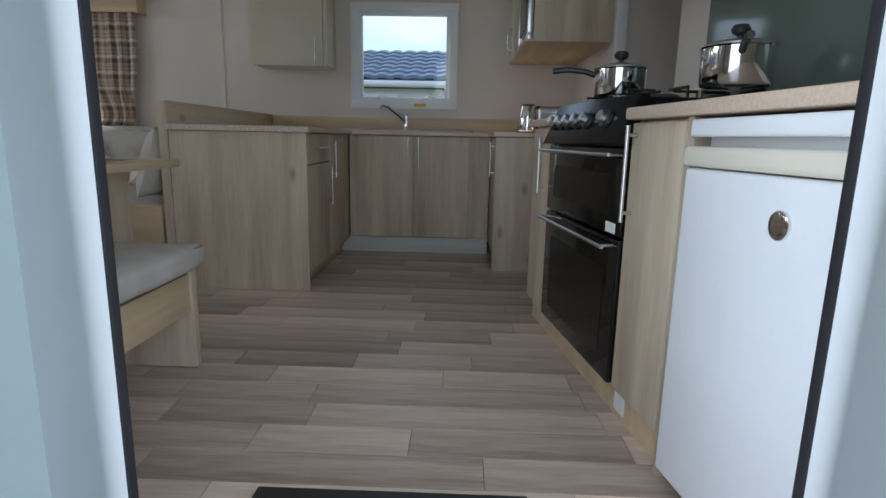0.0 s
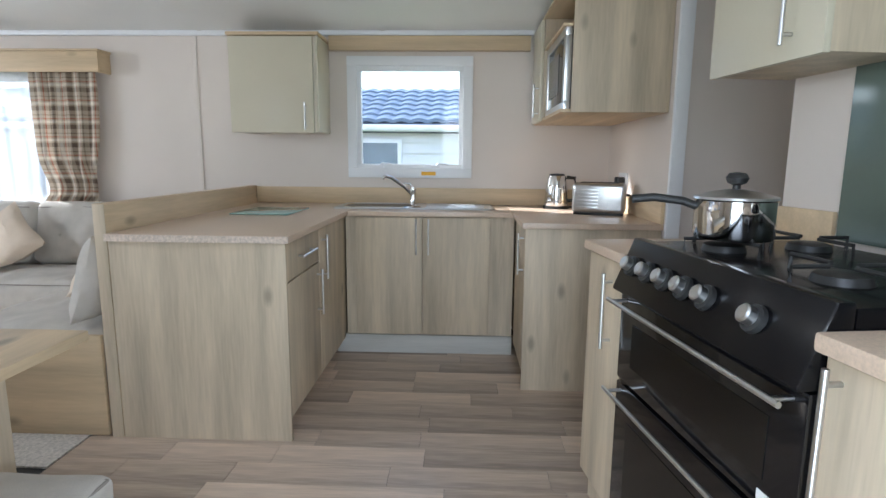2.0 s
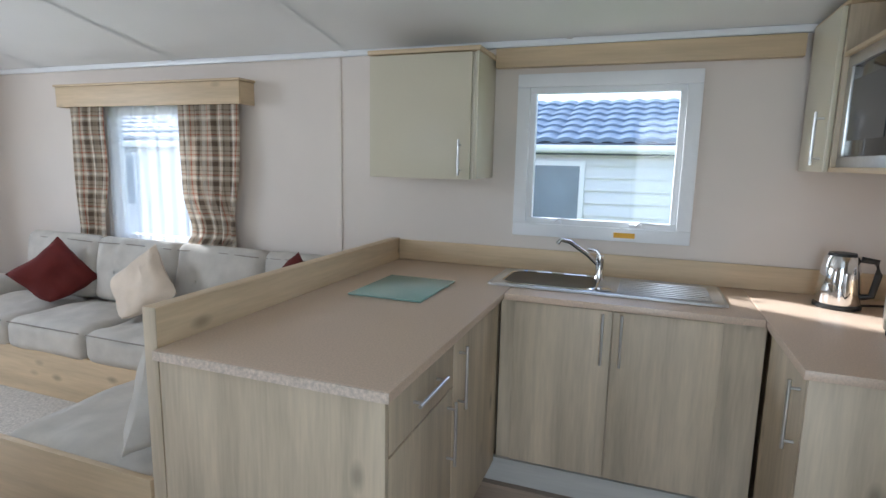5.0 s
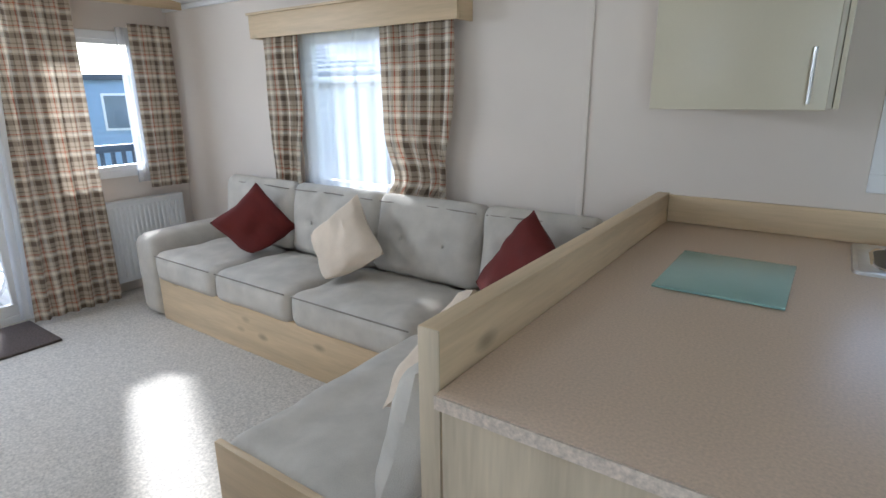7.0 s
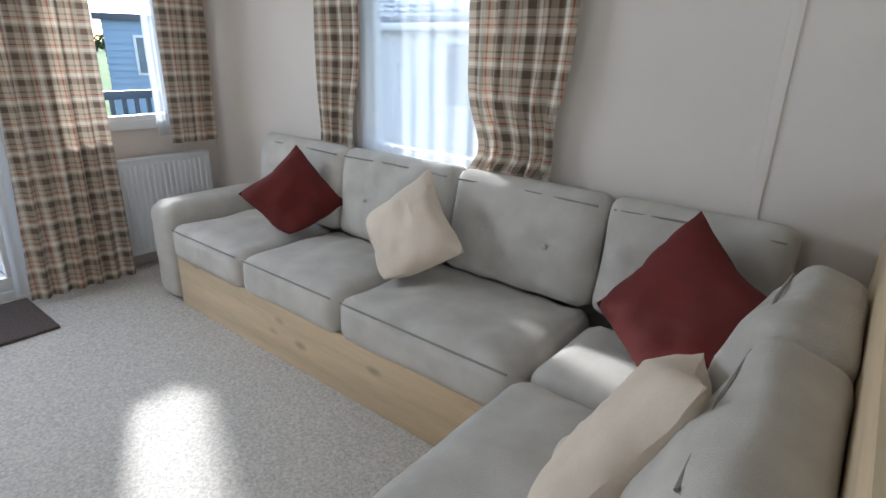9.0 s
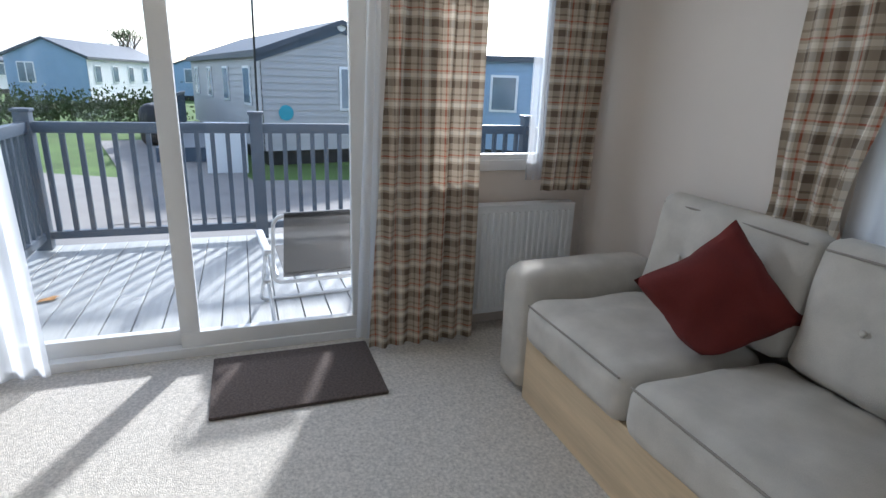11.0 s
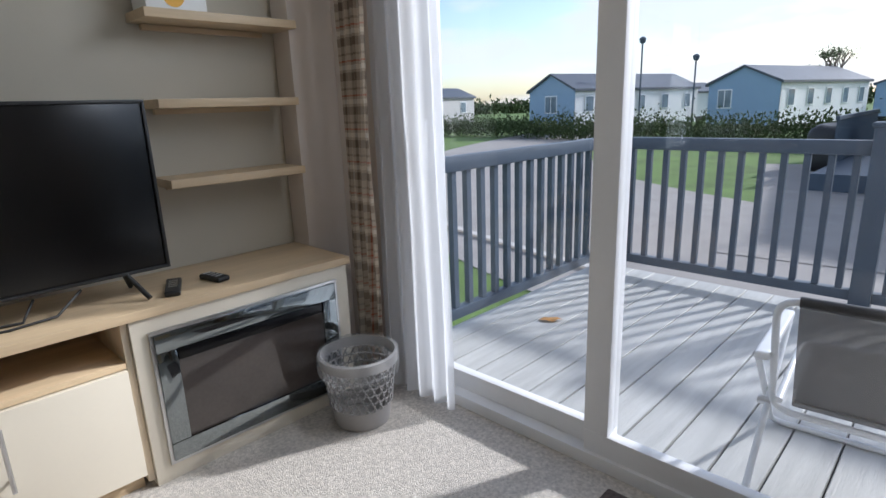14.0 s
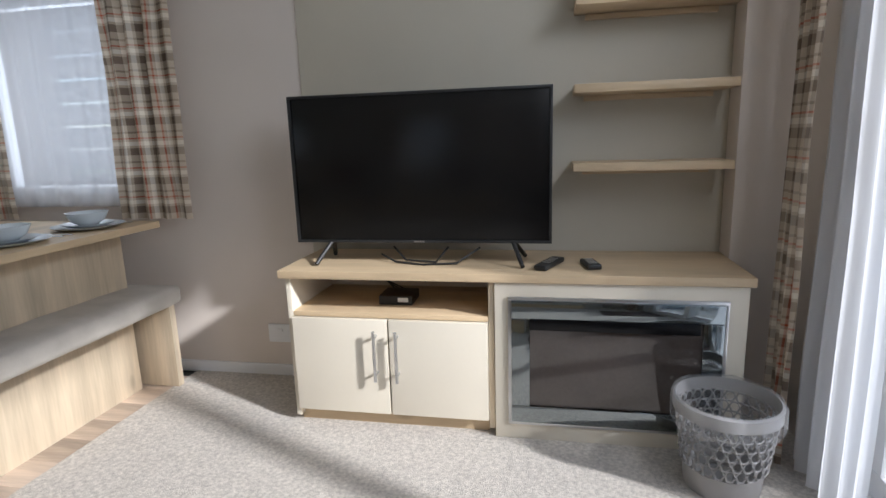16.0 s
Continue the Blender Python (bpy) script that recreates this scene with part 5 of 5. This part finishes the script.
def caravan(x, y, rz, length, width, wall_mat, eave, apex, label, gable_wins=((0.5, 0.5),), side_wins=4, base=-0.35, side=None):
    """A static caravan: local origin at the middle of its near gable, body along +x."""
    m = pose(x, y, 0, 0, 0, rz)
    t = thing("static_caravan", (x, y, G), label, "caravan", "caravans on the site")
    side = side or wall_mat
    h, hw = eave - base, width / 2
    k = 14
    for nm, mat, mk in (("gable_wall", wall_mat, 0), ("gable_wall", wall_mat, 1), ("side_wall", side, 2), ("side_wall", side, 3)):
        bm = bmesh.new()
        step = 0.15
        nrow = int((apex - base) / step) + 1 if mk < 2 else int(h / step) + 1
        for i in range(nrow):
            z0, z1 = base + i * step, min(base + (i + 1) * step, apex - 0.02 if mk < 2 else eave)
            if z1 <= z0:
                continue
            w0 = hw if z0 <= eave else hw * (apex - z0) / (apex - eave)
            w1 = hw if z1 <= eave else hw * (apex - z1) / (apex - eave)
            if mk < 2:
                xx, o = (0, -0.025) if mk == 0 else (length, 0.025)
                q = [(xx + o, -w0, z0), (xx + o, w0, z0), (xx, w1, z1), (xx, -w1, z1)]
                lip = [(xx, -w0, z0), (xx, w0, z0)]
            else:
                yy, o = (-hw, -0.025) if mk == 2 else (hw, 0.025)
                q = [(0, yy + o, z0), (length, yy + o, z0), (length, yy, z1), (0, yy, z1)]
                lip = [(0, yy, z0), (length, yy, z0)]
            v = [bm.verts.new(c) for c in q]
            bm.faces.new(v)
            w_ = [bm.verts.new(c) for c in lip]
            bm.faces.new((w_[0], w_[1], v[1], v[0]))
        part(nm, bm, mat, t, m=m)
    # solid black block standing in for the shade under the raised floor
    part("underfloor_shade", B(0.15, -hw + 0.1, G, length - 0.15, hw - 0.1, base), BLACKM, t, "black block painted as the shade below the floor", m=m)
    for s in (-1, 1):
        bm = bmesh.new()
        o = 0.15
        ze = eave - o * (apex - eave) / hw
        v = [bm.verts.new(c) for c in ((-o, 0, apex + 0.04), (length + o, 0, apex + 0.04), (length + o, s * (hw + o), ze + 0.04), (-o, s * (hw + o), ze + 0.04),
                                       (-o, 0, apex - 0.06), (length + o, 0, apex - 0.06), (length + o, s * (hw + o), ze - 0.1), (-o, s * (hw + o), ze - 0.1))]
        for q in ((0, 1, 2, 3), (4, 5, 6, 7), (0, 1, 5, 4), (1, 2, 6, 5), (2, 3, 7, 6), (3, 0, 4, 7)):
            bm.faces.new([v[i] for i in q])
        part("roof", bm, ROOF, t, "dark slate-coloured tiled roof", m=m)
    for c, w in gable_wins:
        yy = -hw + width * c
        wd = part("window", B(-0.05, yy - w, 0.55, -0.02, yy + w, 1.55, 0.004), WHITE, t, m=m)
        for s in (-1, 1):
            lo, hi = sorted((yy + s * 0.03, yy + s * (w - 0.05)))
            part("pane", B(-0.056, lo, 0.61, -0.051, hi, 1.49), VANPANE, t, m=m)
    for i in range(side_wins):
        xx = length * (i + 0.5) / side_wins
        for s in (-1, 1):
            ys = sorted((s * (hw + 0.02), s * (hw + 0.05)))
            part("window", B(xx - 0.35, ys[0], 0.6, xx + 0.35, ys[1], 1.5, 0.004), WHITE, t, m=m)
            yp = sorted((s * (hw + 0.051), s * (hw + 0.056)))
            part("pane", B(xx - 0.29, yp[0], 0.66, xx + 0.29, yp[1], 1.44), VANPANE, t, m=m)
    return t


nb = caravan(-14.8, 3.95, 180 + 12, 10, 3.7, CLADG, 1.83, 2.52, "pale grey static caravan with slate gable trim", ((0.35, 0.62),), 4)
NM = pose(-14.8, 3.95, 0, 0, 0, 192)
for sd in (-1, 1):
    gb_ = bmesh.new()
    q_ = [gb_.verts.new(c) for c in ((-0.06, 0, 2.54), (-0.06, sd * 1.95, 1.81), (-0.06, sd * 1.95, 1.58), (-0.06, 0, 2.28),
                                     (-0.02, 0, 2.54), (-0.02, sd * 1.95, 1.81), (-0.02, sd * 1.95, 1.58), (-0.02, 0, 2.28))]
    for f_ in ((0, 1, 2, 3), (4, 5, 6, 7), (0, 1, 5, 4), (1, 2, 6, 5), (2, 3, 7, 6), (3, 0, 4, 7)):
        gb_.faces.new([q_[k] for k in f_])
    part("bargeboard", gb_, RAIL, nb, "slate grey bargeboard", m=NM)
part("sign", lathe([(0, 0), (0.17, 0), (0.17, 0.01), (0, 0.01)]), TEAL, nb, "round teal sign", m=NM @ pose(-0.03, 1.35, 0.5, 0, -90, 0))
part("badge", lathe([(0, 0), (0.1, 0), (0.1, 0.01), (0, 0.01)]), PAPER, nb, "round white badge", m=NM @ pose(-0.064, 0, 2.41, 0, -90, 0))
caravan(-12.4, 14.6, 238, 7.6, 3.8, CLADB, 1.95, 2.5, "blue-grey static caravan beside the decking", ((0.5, 0.5),), 4)
caravan(-30.6, -16.3, 180 - 14, 11, 3.8, CLADB, 1.9, 2.75, "blue-gabled static caravan beyond the hedge", ((0.5, 0.5),), 5, side=CLADW)
caravan(-34.8, -7.3, 180 - 13, 10, 3.8, CLADB, 1.9, 2.7, "pale blue static caravan beyond the hedge", ((0.75, 0.4),), 5, side=CLADW)
caravan(-47.0, -1.3, 180, 9, 3.8, CLADB, 1.7, 2.4, "small distant blue static caravan", ((0.5, 0.8),), 4)
caravan(-27.5, -31, 180, 11, 3.8, CLADB, 1.9, 2.6, "distant stone-coloured static caravan", ((0.5, 0.6),), 4, side=CLADG)
caravan(-44, -20, 160, 11, 3.8, CLADW, 1.7, 2.4, "distant white static caravan", ((0.5, 0.6),), 4)
kc = caravan(3.7, 9.4, 180, 12, 3.8, CLADW, 1.72, 2.35, "white clad neighbouring caravan with tiled roof", ((0.5, 0.5),), 5)
# pantiles on the slope that faces the kitchen
KMx = pose(3.7, 9.4, 0, 0, 0, 180)
bm = bmesh.new()
sl = (2.35 - 1.72) / 1.9
for r in range(7):
    y0, y1 = 2.05 - r * 0.29, 2.05 - (r + 1) * 0.29 - 0.03
    cols = 300
    prev = None
    for c in range(cols + 1):
        x = 12.2 * c / cols - 0.1
        bump_ = 0.03 * abs(math.sin(math.pi * x / 0.24))
        z = lambda yy: 2.35 + 0.05 - sl * yy + bump_
        a, b_ = bm.verts.new((x, y0, z(y0) + 0.03)), bm.verts.new((x, y1, z(y1)))
        lo = bm.verts.new((x, y0, z(y0) - 0.02))
        if prev:
            bm.faces.new((prev[0], a, b_, prev[1]))
            bm.faces.new((prev[2], lo, a, prev[0]))
        prev = (a, b_, lo)
part("roof_tiles", bm, material("blue_grey_pantile", (0.13, 0.18, 0.25), 0.4, vary=0.15, scale=4), kc, "wavy blue-grey pantiles", m=KMx)
part("gutter", T([(-0.1, 2.08, 1.64), (12.1, 2.08, 1.64)], 0.05), WHITE, kc, m=KMx)
caravan(-12, 30, 100, 14, 4, CLADG, 1.9, 2.6, "distant grey static caravan seen through voile", ((0.5, 0.5),), 5)
caravan(2.5, 40, 130, 14, 4, CLADB, 1.9, 2.6, "distant static caravan behind a field fence", ((0.5, 0.5),), 5)

# hedge, trees, lamps
def leaves(bm, c, r, n, s, rng):
    for _ in range(n):
        d = Vector((rng.gauss(0, 0.45), rng.gauss(0, 0.45), rng.gauss(0, 0.4)))
        p = Vector(c) + Vector((d.x * r[0], d.y * r[1], d.z * r[2]))
        if p.z < G:
            p.z = G + 0.05 + rng.random() * 0.2
        q = Euler((rng.random() * 6, rng.random() * 6, rng.random() * 6)).to_quaternion()
        k = s * (0.6 + rng.random() * 0.8)
        vs = [bm.verts.new(p + q @ Vector(o)) for o in ((-k, 0, 0), (0, -k * 0.5, 0.1 * k), (k, 0, 0), (0, k * 0.5, 0.1 * k))]
        bm.faces.new(vs)


rng = random.Random(4)
hp = [(-27 - 2.0 * math.sin(i * 0.11), -34 + i * 0.8) for i in range(42)]
bm = bmesh.new()
for x, y in hp:
    if -0.5 < y < 1.2:
        continue
    leaves(bm, (x, y, G + 0.6), (0.85, 0.9, 0.62 + 0.25 * rng.random()), 560, 0.075, rng)
tagged(mesh_object("hedge", bm, LEAF, smooth=False), "patchy green clipped hedge along the site road", "hedge", "", "stuff")


def tree(x, y, h, leafy, label):
    t = thing("tree", (x, y, G), label, "tree", "trees beyond the caravans")
    r = random.Random(int(x * 10))
    bm = bmesh.new()
    tips = []

    def grow(p, d, ln, rad, dep):
        e = p + d * ln
        tube(bm, [p, (p + e) / 2 + Vector((r.uniform(-1, 1), r.uniform(-1, 1), 0)) * ln * 0.04, e], rad, 5)
        if dep == 0:
            tips.append(e)
            return
        for _ in range(3):
            nd = (d + Vector((r.uniform(-1, 1), r.uniform(-1, 1), r.uniform(-0.2, 0.6))) * 0.65).normalized()
            grow(e, nd, ln * 0.68, rad * 0.6, dep - 1)

    grow(Vector((x, y, G)), Vector((0, 0, 1)), h * 0.33, 0.12, 4)
    part("trunk", bm, BARK, t)
    bm = bmesh.new()
    for p in tips:
        leaves(bm, p, (0.5, 0.5, 0.4), leafy, 0.07, r)
    part("crown", bm, LEAF, t)


tree(-46, -5.5, 5.2, 5, "nearly bare spring tree between the caravans")
tree(-58, 2, 5.0, 14, "small green tree behind the caravans")
tree(-60, -9, 4.6, 10, "small green tree behind the caravans")
bm = bmesh.new()
for i in range(120):
    a = radians(95 + i * 1.6)
    leaves(bm, (120 * math.cos(a), 120 * math.sin(a), G + 0.9 + rng.random() * 0.7), (4, 4, 1.7), 220, 0.45, rng)
tagged(mesh_object("far_woods", bm, LEAF, smooth=False), "low distant line of woodland", "woods", "", "stuff")


def street_lamp(x, y, h, label):
    t = thing("street_lamp", (x, y, G), label, "street lamp", "lamps along the road")
    part("pole", T([(x, y, G), (x, y, h - 0.3)], 0.05), RAIL, t)
    part("lantern", lathe([(0.03, -0.3), (0.16, -0.22), (0.2, 0.0), (0.1, 0.1), (0, 0.12)], (x, y, h), 16), RAIL, t)


street_lamp(-35, -13, 4.6, "thin grey street lamp with lantern head")
street_lamp(-38, -11, 3.6, "grey street lamp with lantern head")
solo("aerial_mast", T([(-14.2, 2.0, G), (-14.15, 2.05, 3.9)], 0.025, 6), BLACKM, "thin black aerial mast beside the caravan", "mast")
gb = thing("gas_locker", (-13.9, 1.35, G), "white storage locker beside the caravan", "locker")
part("box", B(-14.3, 0.95, G, -13.5, 1.75, 0.25, 0.02), CLADW, gb)
part("lid", B(-14.35, 0.9, 0.25, -13.45, 1.8, 0.3, 0.01), WHITE, gb)
wb = thing("covered_barbecue", (-19, -0.6, G), "barbecue under a black cover", "barbecue")
bm = soft(1.3, 0.8, 1.1, 0.05, 4, 0.06, 8)
part("cover", bm, BLACKM, wb, m=Matrix.Translation((-19, -0.6, G)))
ng = thing("neighbour_railing", (-17.5, 0.9, G), "slate grey deck railing beside the neighbouring caravan", "railing")
part("platform", B(-23, -0.2, G, -15.2, 1.2, -0.35), RAIL, ng, m=None)
for i in range(30):
    part("baluster", B(-23 + i * 0.2, -0.2, -0.35, -22.96 + i * 0.2, -0.16, 0.6), RAIL, ng)
part("rail", B(-23, -0.22, 0.6, -17.1, -0.14, 0.68), RAIL, ng)

# ---- floor pieces ----
fl = thing("floor_covering", (0.8, 1.2, 0), "weathered grey-brown vinyl plank floor", "floor", kind="structure")
prng = random.Random(9)
pl = {}
for i in range(28):
    y0 = -0.5 + i * 0.142
    if y0 > 3.3:
        break
    x = -1.375 - prng.random() * 0.5
    while x < 3.2:
        ln = prng.choice((0.45, 0.62, 0.9))
        x0, x1 = max(x, -1.375), min(x + ln, 3.28)
        if y0 > 1.41:
            x0 = max(x0, -0.295)
        if y0 < -0.06:
            x0 = max(x0, XJ)
        if x1 - x0 > 0.05:
            key = round(x1 - x0, 3)
            if key not in pl:
                ob = mesh_object("plank", B(0, 0, -0.004, key - 0.0015, 0.1405, 0.0, 0.0006, 1), PLANK)
                pl[key] = ob.data
            else:
                ob = new("plank", pl[key])
            ob.parent = fl
            ob.matrix_parent_inverse = Matrix.Translation(fl.location).inverted()
            ob.location = (x0, y0, 0.0)
        x += ln
